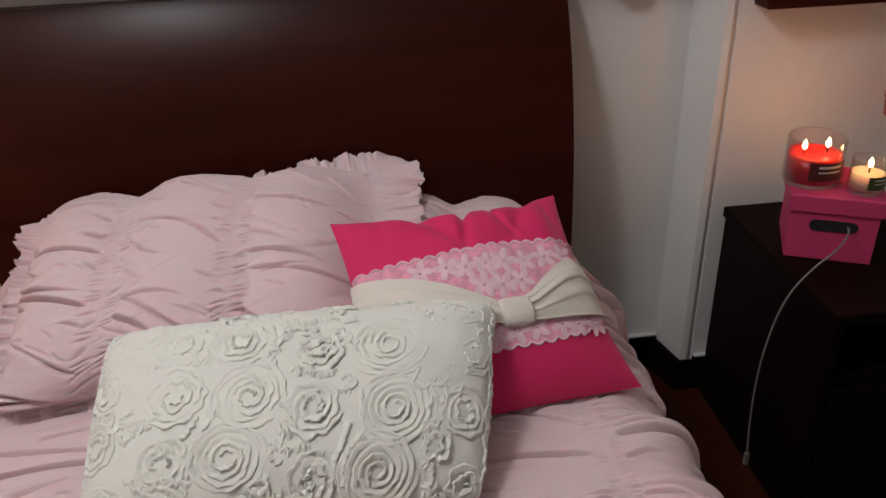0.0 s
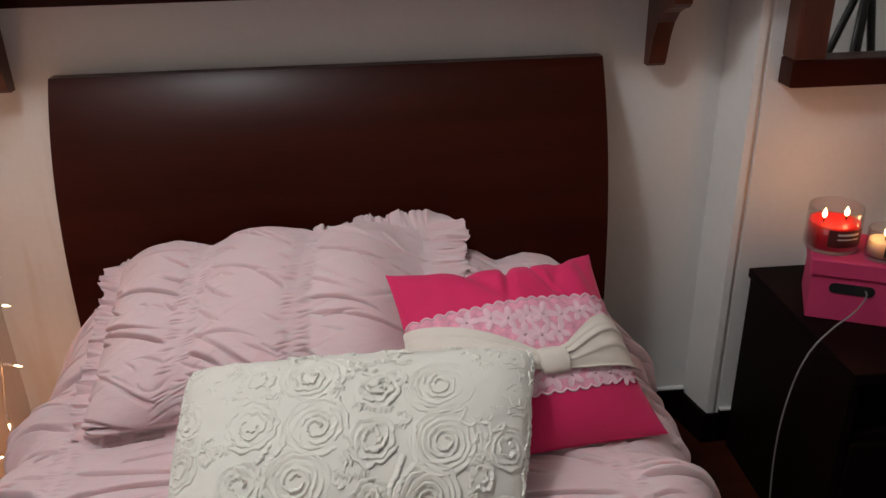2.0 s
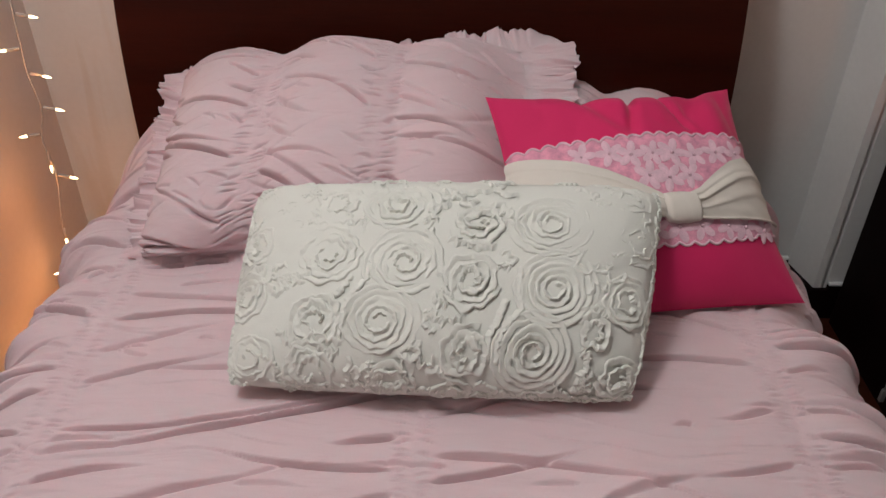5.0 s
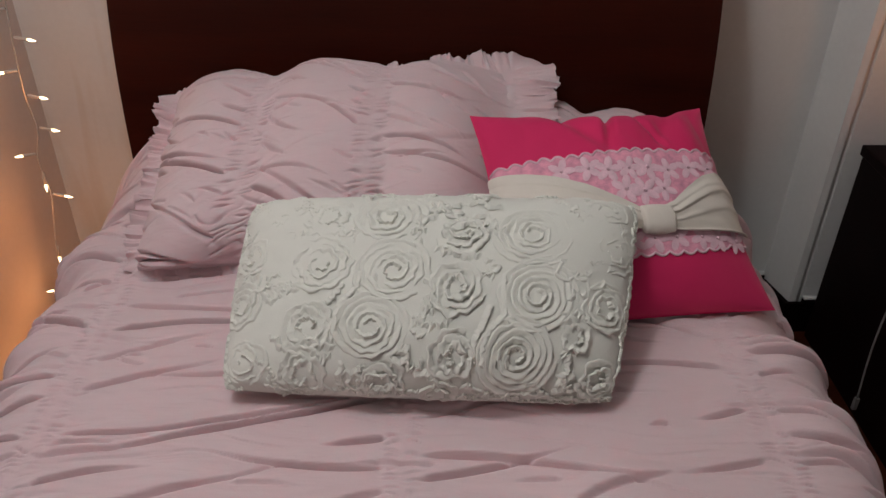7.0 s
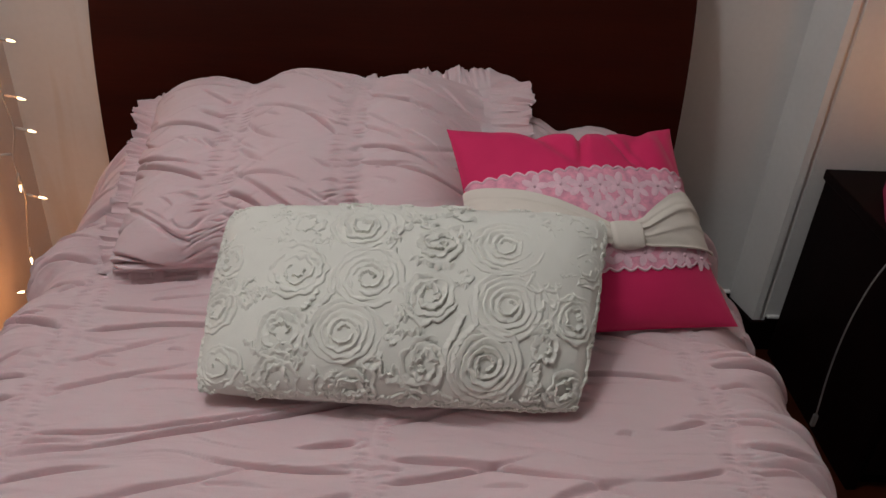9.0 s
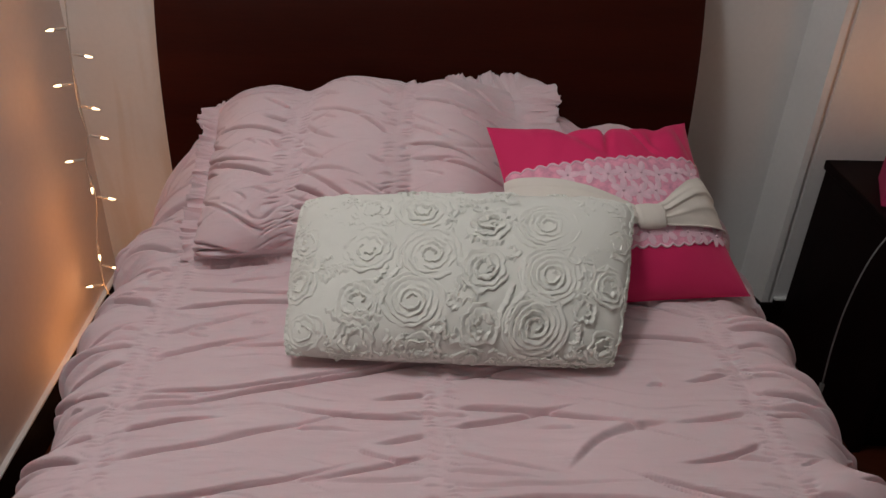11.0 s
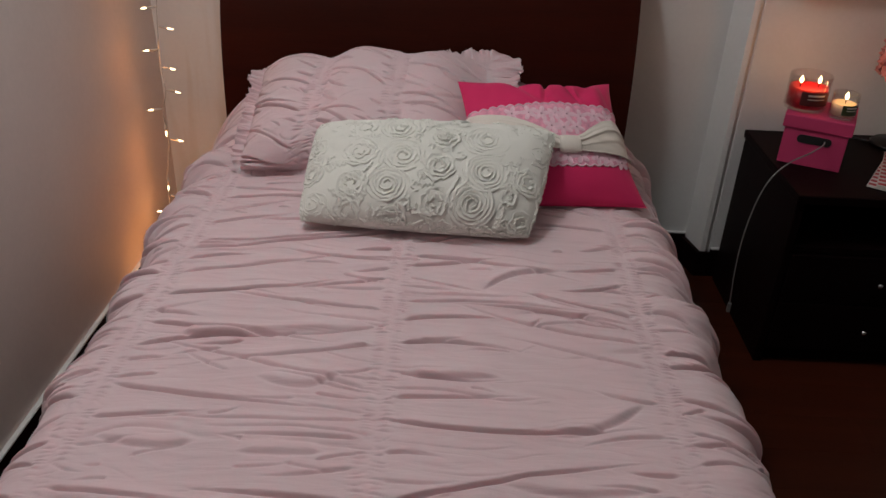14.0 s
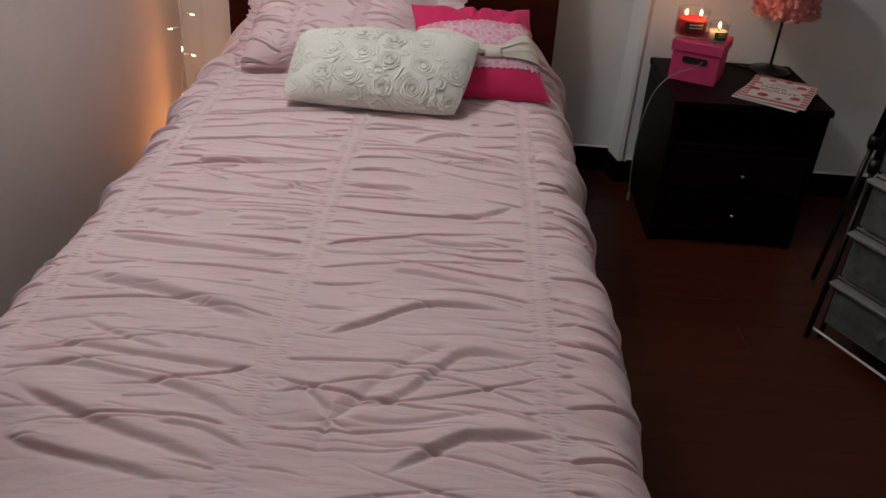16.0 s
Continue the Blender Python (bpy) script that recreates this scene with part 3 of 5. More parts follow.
# ---------------------------------------------------------------- pillows
class Cushion:
    """A stuffed cushion spanned by four corners; at() gives points on its upper skin."""

    def __init__(self, bl, br, tr, tl, thick, pinch=0.06, power=2.6, relief=None, round_=0.55, under=0.6, corner=0.0, sag=0.0, low=None, taper=0.0):
        self.taper = taper
        self.corner, self.sag, self.low = corner, sag, pinch if low is None else low
        self.c = [np.array(p, float) for p in (bl, br, tr, tl)]
        self.thick, self.pinch, self.power, self.relief, self.round_, self.under = thick, pinch, power, relief, round_, under
        self.size = (np.linalg.norm(self.c[1] - self.c[0]), np.linalg.norm(self.c[3] - self.c[0]))
        n = np.cross(self.c[1] - self.c[0], self.c[3] - self.c[0])
        self.n = n / np.linalg.norm(n)

    def flat(self, u, v):
        s, r = 2 * u - 1, 2 * v - 1
        s2 = s * (1 - self.pinch * (1 - r * r) - self.corner * np.abs(r) ** 8)
        r2 = r * (1 - np.where(r < 0, self.low, self.pinch) * (1 - s * s) - 1.5 * self.corner * np.abs(s) ** 8)
        a, b = ((s2 + 1) / 2)[..., None], ((r2 + 1) / 2)[..., None]
        bl, br, tr, tl = self.c
        return (bl * (1 - a) + br * a) * (1 - b) + (tl * (1 - a) + tr * a) * b

    def puff(self, u, v):
        s, r = np.abs(2 * u - 1), np.abs(2 * v - 1)
        return self.thick * (1 - self.taper * smooth01((u - 0.62) / 0.38)) * np.clip((1 - s ** self.power) * (1 - r ** self.power), 0, 1) ** self.round_

    def plain(self, u, v, side=1.0):
        h = self.puff(u, v)
        p = self.flat(u, v) + self.n * (side * h)[..., None]
        if self.sag and side > 0:
            p = p + np.array([0, -1.0, -0.15]) * (self.sag * h * (1 - v) ** 2)[..., None]
        return p

    def arc(self, t, along_u):
        """Share of the way over the stuffed skin at parameter t."""
        k = np.linspace(0, 1, 400)
        half = np.full_like(k, 0.5)
        p = self.plain(k, half) if along_u else self.plain(half, k)
        d = np.concatenate([[0], np.cumsum(np.linalg.norm(np.diff(p, axis=0), axis=1))])
        return np.interp(t, k, d / d[-1])

    def at(self, u, v, lift=0.0, side=1.0):
        u, v = np.broadcast_arrays(np.asarray(u, float), np.asarray(v, float))
        p = self.plain(u, v, side)
        e = 0.004
        du = self.plain(np.clip(u + e, 0, 1), v, side) - self.plain(np.clip(u - e, 0, 1), v, side)
        dv = self.plain(u, np.clip(v + e, 0, 1), side) - self.plain(u, np.clip(v - e, 0, 1), side)
        nrm = np.cross(du, dv) * np.sign(side)
        nrm = nrm / np.maximum(np.linalg.norm(nrm, axis=-1, keepdims=True), 1e-9)
        h = np.zeros_like(u) + lift
        if self.relief is not None:
            a, b = self.arc(u, True), self.arc(v, False)
            h = h + self.relief(a * self.size[0], b * self.size[1], u, v)
        return p + nrm * h[..., None]

    def skin(self, name, material, nu, nv, parent=None, label=""):
        """Upper and lower skins as one closed mesh."""
        t = (1 - np.cos(np.linspace(0, np.pi, nu))) / 2 * 0.35 + np.linspace(0, 1, nu) * 0.65
        w = (1 - np.cos(np.linspace(0, np.pi, nv))) / 2 * 0.35 + np.linspace(0, 1, nv) * 0.65
        u, v = np.meshgrid(t, w)
        up = self.at(u, v)
        lo = self.at(u, v, 0.0, -self.under)
        idx = np.arange(nu * nv).reshape(nv, nu)
        q1 = np.stack([idx[:-1, :-1], idx[:-1, 1:], idx[1:, 1:], idx[1:, :-1]], -1).reshape(-1, 4)
        q2 = q1[:, ::-1] + nu * nv
        ring = np.concatenate([idx[0, :], idx[1:, -1], idx[-1, -2::-1], idx[-2:0:-1, 0]])
        nx = np.roll(ring, -1)
        q3 = np.stack([nx, ring, ring + nu * nv, nx + nu * nv], -1)
        me = bpy.data.meshes.new(name)
        me.from_pydata(np.concatenate([up.reshape(-1, 3), lo.reshape(-1, 3)]).tolist(), [], np.concatenate([q1, q2, q3]).tolist())
        me.materials.append(material)
        me.polygons.foreach_set("use_smooth", [True] * len(me.polygons))
        ob = new(name, me)
        if parent is not None:
            ob.parent = parent
        if label:
            ob["label"] = label
        return ob


def frill(cush, name, material, parent, width=0.045, sides="lrtb", seed=0, wave=0.010):
    """A gathered ruffle sewn round the edge of a cushion."""
    n = 1680
    us, vs = [], []
    for k, (a, b) in zip("brtl", (((0, 0), (1, 0)), ((1, 0), (1, 1)), ((1, 1), (0, 1)), ((0, 1), (0, 0)))):
        tt = np.linspace(0, 1, n // 4, endpoint=False)
        us.append(a[0] + (b[0] - a[0]) * tt)
        vs.append(a[1] + (b[1] - a[1]) * tt)
    u, v = np.concatenate(us), np.concatenate(vs)
    edge = cush.flat(u, v)
    mid = cush.flat(np.array([0.5]), np.array([0.5]))[0]
    m = len(u)
    k = np.arange(m)
    out = np.stack([np.where(u <= 0.001, -1, np.where(u >= 0.999, 1, 0)), np.where(v <= 0.001, -1, np.where(v >= 0.999, 1, 0))], -1).astype(float)
    for _ in range(48):
        out = (out + np.roll(out, 1, 0) + np.roll(out, -1, 0)) / 3
    ex = (cush.c[1] - cush.c[0]) / cush.size[0]
    ey = (cush.c[3] - cush.c[0]) / cush.size[1]
    rows = []
    for i in range(7):
        f = i / 6
        wob = gnoise(k * 0.08 + seed, 0.3 + f * 0.9) * 1.1 + 0.55 * (np.abs(gnoise(k * 0.11 + seed, 3.1 + f * 0.6)) * 2 - 0.45) + 0.25 * gnoise(k * 0.33 + seed, 3.1 + f)
        length = width * (1 + 0.5 * gnoise(k * 0.025 + seed, 7.7) + 0.30 * gnoise(k * 0.09 + seed, 2.2) + 1.1 * np.clip(u + v - 1.5, 0, 1)) * np.where(v < 0.02, 0.55, np.where((v > 0.98) & (u < 0.62), 0.35, np.where((v > 0.98) | ((u > 0.98) & (v > 0.6)), 1.4, 1.0)))
        p = edge + (out[:, :1] * ex + out[:, 1:] * ey) * (f * (length + 0.012) - 0.012)[:, None]
        low = np.clip(1 - v * 4, 0, 1)
        p = p + cush.n * (wave * 2 * wob * f ** 0.7 * (1 - 0.6 * low) + 0.004 + (0.010 * (u < 0.5) * (v < 0.98) - 0.028 * low) * f)[:, None]
        shift = (gnoise(k * 0.08 + seed, 5.5) * 0.016 * f)[:, None]
        p = p + (out[:, 1:] * ex - out[:, :1] * ey) * shift
        rows.append(p)
    return grid_part(name, np.array(rows), material, parent, "gathered fabric ruffle", close_u=True)


def sham_relief(seams, seed, tilt=0.0):
    def f(x, y, u, v):
        edge = smooth01(np.minimum(np.minimum(u, 1 - u), np.minimum(v, 1 - v)) / 0.015)
        swell = 0.024 * np.sqrt(np.sin(np.pi * (u + 0.05 * (1 - v) - 0.315) / 0.33) ** 2 + 0.03)
        return edge * (gathered(x + tilt * (1 - v), y, seams, seed, 1.9, 0.36, 0.32) + swell - 0.010)
    return f


# plain sleeping pillow under the duvet's head end, right half, with its ruched sham
sham_b = Cushion((0.02, -0.50, 0.550), (0.44, -0.50, 0.525), (0.45, -0.20, 0.545), (0.02, -0.20, 0.592), 0.040, 0.03, 3.0, sham_relief((0.10, 0.30), 31.0))
ob = empty("sham_pillow")
tagged(ob, "pale pink ruched pillow lying behind the other cushions", "pillow", "bed pillows")
sham_b.skin("cover", PINK, 90, 70, ob)

sham_a = Cushion((-0.384, -0.590, 0.494), (0.205, -0.565, 0.512), (0.176, -0.225, 0.657), (-0.416, -0.190, 0.592), 0.090, 0.030, 3.0, sham_relief((0.012, 0.207, 0.374), 3.0, 0.048), 0.48, 0.30, 0.0, 0.42, taper=0.80)
ob = empty("sham_pillow")
tagged(ob, "pale pink ruched pillow with gathered ruffle edge", "pillow", "bed pillows")
sham_a.skin("cover", PINK, 300, 640, ob)
frill(sham_a, "ruffle", PINK, ob, 0.029, seed=11, wave=0.009)

# hot pink cushion with a lace band and a cream bow
def wrinkles(u, v):
    """Soft upright creases in the upper part of the cover."""
    h = 0
    for c, lean, wide, deep in ((0.34, 0.5, 0.05, 0.008), (0.55, -0.25, 0.022, 0.010), (0.66, 0.30, 0.016, 0.008), (0.83, -0.5, 0.045, 0.006)):
        h = h - 1.1 * deep * np.exp(-((u - c - lean * (1 - v)) / wide) ** 2) * smooth01((v - 0.66) / 0.2)
    return h


PK = Cushion((0.110, -0.745, 0.505), (0.494, -0.664, 0.484), (0.424, -0.420, 0.672), (0.083, -0.458, 0.674), 0.060, 0.100, 2.3,
             lambda x, y, u, v: 0.015 * np.clip(np.minimum(np.minimum(u, 1 - u), np.minimum(v, 1 - v)) / 0.1, 0, 1) * (gnoise(x * 9 + 2, y * 4) + 1.1 * np.abs(gnoise(x * 17, y * 4 + 3)) * smooth01((v - 0.6) / 0.2)) + wrinkles(u, v), low=0.03)
pink = empty("throw_pillow")
tagged(pink, "hot pink square cushion with lace band and cream bow", "cushion")
PK.skin("cover", HOTPINK, 110, 110, pink)
nl = 160
ul = np.linspace(0.004, 0.996, nl)
scal = 0.020 * np.abs(np.sin(np.linspace(0, 1, nl) * np.pi * 18))
lo_e = 0.222 + 0.068 * np.clip((ul - 0.65) / 0.35, 0, 1) ** 1.5 - 0.8 * scal
hi_e = 0.672 + 0.025 * np.sin(np.pi * np.clip((ul - 0.3) / 0.7, 0, 1)) + scal
rows = np.linspace(0, 1, 24)[:, None]
ul2 = ul[None, :].repeat(24, 0)
vl2 = lo_e[None, :] * (1 - rows) + hi_e[None, :] * rows
lace = grid_part("lace_band", PK.at(ul2, vl2, 0.0014 + 0.0006 * gnoise(ul2 * 60, vl2 * 60)), LACE, pink, "pink lace band with scalloped edges")
bm = bmesh.new()
for edge, sgn in ((lo_e, -1), (hi_e, 1)):
    tube(bm, [Vector(p) for p in PK.at(ul, edge, 0.0012)], 0.0018, 6)
part("lace_edging", bm, LACEFLOWER, pink, "pale scalloped lace edging", smooth=True)


def flower(bm, m, r):
    for k in range(5):
        a = 2 * math.pi * k / 5
        ring = []
        for j in range(8):
            b = 2 * math.pi * j / 8
            ring.append(bm.verts.new(m @ Vector((r * (0.54 * math.cos(a)) + r * 0.50 * math.cos(b) * math.cos(a) - r * 0.29 * math.sin(b) * math.sin(a),
                                                 r * (0.54 * math.sin(a)) + r * 0.50 * math.cos(b) * math.sin(a) + r * 0.29 * math.sin(b) * math.cos(a), -0.0006))))
        top = bm.verts.new(m @ Vector((r * 0.6 * math.cos(a), r * 0.6 * math.sin(a), 0.0011)))
        for j in range(8):
            bm.faces.new((ring[j], ring[(j + 1) % 8], top))
    c = bmesh.ops.create_icosphere(bm, subdivisions=1, radius=r * 0.14)
    bmesh.ops.transform(bm, matrix=m @ Matrix.Translation((0, 0, 0.0004)), verts=c["verts"])


ex = Vector((PK.c[1] - PK.c[0]).tolist()).normalized()
nn = Vector(PK.n.tolist())
ey = nn.cross(ex)
rng = random.Random(5)
bm = bmesh.new()
flower(bm, Matrix.Identity(4), 0.0195)
flower_mesh = bpy.data.meshes.new("lace_flower")
bm.to_mesh(flower_mesh)
bm.free()
flower_mesh.materials.append(LACEFLOWER)
flower_mesh.polygons.foreach_set("use_smooth", [True] * len(flower_mesh.polygons))
for i in range(11):
    for j in range(4):
        u = (i + 0.5 + 0.5 * (j % 2) + rng.uniform(-0.15, 0.15)) / 11.3
        v = 0.215 + (j + 0.5) * 0.112 + rng.uniform(-0.010, 0.010)
        under_bow = v < (0.20 + 0.44 * u if u > 0.57 else 0.70 - 0.48 * u)
        if not 0.06 < u < 0.94 or (under_bow and not 0.29 > v):
            continue
        p = PK.at(np.array(u), np.array(v), 0.0026)
        pa, pb = PK.at(np.array([u - 0.03, u + 0.03]), np.array([v, v]), 0.002)
        pc, pd = PK.at(np.array([u, u]), np.array([v - 0.03, v + 0.03]), 0.002)
        lx = Vector((pb - pa).tolist()).normalized()
        ln = lx.cross(Vector((pd - pc).tolist())).normalized()
        m = Matrix.Translation(p.tolist()) @ Matrix((lx, ln.cross(lx), ln)).transposed().to_4x4() @ Matrix.Rotation(rng.uniform(0, 6.28), 4, "Z")
        fl = new("lace_flower", flower_mesh)
        fl.parent = lace
        fl.matrix_basis = m @ Matrix.Scale(rng.uniform(0.9, 1.12), 4)


def bow_wing(u0, u1, top, bottom, folds, seed):
    """One wing of the bow: flat pleated cloth between a top and a bottom edge, gathered at the knot."""
    t = np.linspace(0, 1, 70)[None, :].repeat(48, 0)
    w = np.linspace(0, 1, 48)[:, None].repeat(70, 1)
    u = u0 + (u1 - u0) * t
    hi = np.interp(t, np.linspace(0, 1, len(top)), top)
    lo = np.interp(t, np.linspace(0, 1, len(bottom)), bottom)
    v = lo + (hi - lo) * w
    ridge = 0
    for c, lean, deep in folds:
        d = w - c - lean * t
        ridge = ridge + deep * np.where(d > 0, np.exp(-(d / 0.10) ** 2), np.exp(-(d / 0.028) ** 2)) * smooth01(1.15 - t * 0.7)
    lift = 0.0055 + 0.004 * np.sin(np.pi * w) * (1 - 0.5 * t) + ridge + 0.0016 * gnoise(t * 5 + seed, w * 6) + 0.003 * smooth01((0.04 - w) / 0.04)
    return PK.at(np.clip(u, 0, 1), v, lift)


right_wing = bow_wing(0.60, 0.994, (0.405, 0.440, 0.505, 0.565, 0.595, 0.560), (0.315, 0.305, 0.305, 0.308, 0.312, 0.318), ((0.30, 0.10, 0.0022), (0.58, 0.12, 0.0045), (0.84, -0.05, 0.0018)), 2.0)
wing = grid_part("bow_wing", right_wing, CREAM, pink, "folded cream ribbon wing")
part("hem", tube(bmesh.new(), [Vector(p) for p in right_wing[0] + np.array(nn) * 0.0008], 0.0016, 6), CREAM, wing, "narrow stitched hem", smooth=True)
grid_part("bow_wing", bow_wing(0.55, 0.004, (0.400, 0.470, 0.540, 0.590, 0.630, 0.655), (0.310, 0.330, 0.360, 0.400, 0.440, 0.480), ((0.72, 0.05, 0.0016),), 7.0), CREAM, pink, "folded cream ribbon wing")
t = np.linspace(0, 2 * np.pi, 36)[:, None].repeat(22, 1)
w = np.linspace(0, 1, 22)[None, :].repeat(36, 0)
kc = PK.at(np.array(0.585), np.array(0.356), 0.006)
bulge = 0.0185 + 0.0030 * np.sin(w * np.pi) ** 0.6 + 0.0014 * gnoise(w * 4, t * 1.5)
bulge = bulge * np.clip(8 * np.minimum(w, 1 - w) + 0.55, 0, 1)
knot = kc + (w - 0.5)[..., None] * 0.046 * np.array(ex) + (bulge * np.cos(t))[..., None] * np.array(ey) + (0.55 * bulge * np.sin(t))[..., None] * np.array(nn)
grid_part("bow_knot", knot, CREAM, pink, "cream ribbon knot")

# ivory lumbar cushion covered in sewn ribbon roses
WH = Cushion((-0.204, -0.852, 0.511), (0.234, -0.862, 0.502), (0.290, -0.643, 0.634), (-0.200, -0.616, 0.617), 0.069, -0.01, 2.7, None, 0.48, 0.30, 0.022, 0.25)
_k = np.linspace(0, 1, 400)
_au, _av = WH.arc(_k, True), WH.arc(_k, False)


def on_cushion(x, y, lift):
    """Points over the cushion's skin, x and y metres along it from its lower corner."""
    return WH.at(np.interp(x / WH.size[0], _au, _k), np.interp(y / WH.size[1], _av, _k), lift)


def ribbon(name, x, y, nx, ny, high, lean, label):
    """A ribbon sewn down along one edge: it stands up from the skin and leans to one side, its free edge curling over."""
    rows = []
    for _, up, out in ((0.0, -0.1, -0.20), (0.2, 0.25, 0.10), (0.5, 0.68, 0.40), (0.7, 0.94, 0.68), (0.8, 1.0, 0.88), (0.9, 0.88, 1.06), (1.0, 0.50, 1.16), (1.0, 0.0, 1.18)):
        rows.append(on_cushion(x + nx * lean * out, y + ny * lean * out, high * up))
    return grid_part(name, np.array(rows), IVORY, ivory, label)


def rosette(cx, cy, r, messy, seed):
    """One rose: a ribbon wound in a spiral round a tight, crumpled heart."""
    rng = random.Random(seed)
    pitch = 0.0062 + 0.0012 * messy
    turns = max(1.6, (r - 0.004) / pitch)
    n = int(150 + 75 * turns)
    a = np.linspace(0, 2 * np.pi * turns, n)
    way, a0 = rng.choice((-1, 1)), rng.uniform(0, 6.28)
    base = 0.003 + pitch * a / (2 * np.pi)
    th = way * a + a0
    ragged = 0.40 + 0.75 * messy
    wob = ragged * (0.0046 * gnoise(a * 0.9 + seed, 0.2 + seed) + 0.0030 * gnoise(a * 2.7 + seed, 4.2) + 0.0012 * gnoise(base * 900, a * 5 + seed))
    arc = base * a
    wob = wob + (0.0004 + 0.0016 * messy) * gnoise(arc * 110 + seed, seed * 1.7) * smooth01(base / 0.006)
    rad = np.clip(base + wob, 0.001, None)
    squash = rng.uniform(0.80, 0.96)
    ct, st = np.cos(th), np.sin(th)
    x, y = cx + rad * ct, cy + rad * st * squash
    heart = np.exp(-(base / (0.34 * r)) ** 2)
    gaps = smooth01((gnoise(a * 0.9 + seed * 3, 8.8) + 0.42 - 0.20 * messy) / 0.22)
    high = (0.0019 + 0.0015 * gnoise(arc * 50 + seed, 6.1) + 0.0020 * heart + 0.0008 * messy) * (0.25 + 0.75 * gaps)
    high = np.clip(1.15 * high, 0.0006, None) * smooth01(np.minimum(np.arange(n), n - 1 - np.arange(n)) / 10)
    lean = 0.0046 + 0.0030 * gnoise(arc * 60 + seed, 3.3) * (0.5 + messy) - 0.0022 * heart
    ribbon("rosette", x, y, ct, st, high, lean, "ribbon wound into a rose")


def ruffle(ctrl, messy, seed):
    """A loose ribbon wandering between the roses."""
    p = np.array([tuple(q) for q in spline([(x, y, 0) for x, y in ctrl], 40)])
    d = np.gradient(p[:, :2], axis=0)
    d /= np.maximum(np.linalg.norm(d, axis=1, keepdims=True), 1e-9)
    k = np.arange(len(p))
    wob = messy * (0.0085 * gnoise(k * 0.075 + seed, 0.7) + 0.0040 * gnoise(k * 0.21 + seed, 2.7))
    x, y = p[:, 0] - d[:, 1] * wob, p[:, 1] + d[:, 0] * wob
    ends = smooth01(np.minimum(k, len(k) - 1 - k) / 8)
    high = (0.0028 + 0.0019 * gnoise(k * 0.06 + seed, 5.2)) * ends
    ribbon("ruffle", x, y, -d[:, 1], d[:, 0], high, 0.0048 + 0.0025 * gnoise(k * 0.1 + seed, 1.9), "loose wandering ribbon ruffle")


def cushion_ground(x, y, u, v):
    """Soft dents in the cloth under the ribbons."""
    edge = np.clip(np.minimum(np.minimum(u, 1 - u), np.minimum(v, 1 - v)) / 0.03, 0, 1)
    n2 = gnoise(x * 70, y * 70 + 9)
    return edge * (0.005 * gnoise(x * 9, y * 9) + 0.0018 * gnoise(x * 34 + 5, y * 34) + 0.0007 * n2)


WH.relief = cushion_ground
ivory = WH.skin("lumbar_pillow", IVORY, 300, 200)
tagged(ivory, "ivory oblong cushion covered in ribbon rosettes", "cushion")
WH.relief = None
# place along and up the cushion, radius, how ragged
ROSES = ((0.313, 0.170, 0.031, 0.2), (0.323, 0.108, 0.031, 0.0), (0.3105, 0.055, 0.031, 0.1), (0.168, 0.076, 0.029, 0.35), (0.185, 0.128, 0.026, 0.4), (0.1725, 0.186, 0.025, 0.4),
         (0.113, 0.1335, 0.023, 0.8), (0.1155, 0.190, 0.016, 0.8), (0.110, 0.076, 0.018, 0.8), (0.036, 0.1545, 0.016, 0.5), (0.030, 0.100, 0.019, 0.5), (0.042, 0.0445, 0.019, 0.6),
         (0.1055, 0.032, 0.019, 1.0), (0.182, 0.026, 0.018, 1.0), (0.2465, 0.1135, 0.019, 0.6), (0.2465, 0.168, 0.017, 1.0), (0.2515, 0.052, 0.017, 1.0), (0.395, 0.105, 0.019, 0.5),
         (0.4005, 0.165, 0.019, 0.9), (0.400, 0.038, 0.017, 0.7), (0.3865, 0.213, 0.017, 1.0), (0.244, 0.015, 0.014, 1.0), (0.3655, 0.0745, 0.012, 1.0))
for k, (cx, cy, r, messy) in enumerate(ROSES):
    rosette(cx, cy, r * (1.20 if r > 0.028 else 1.36), messy, k + 3)
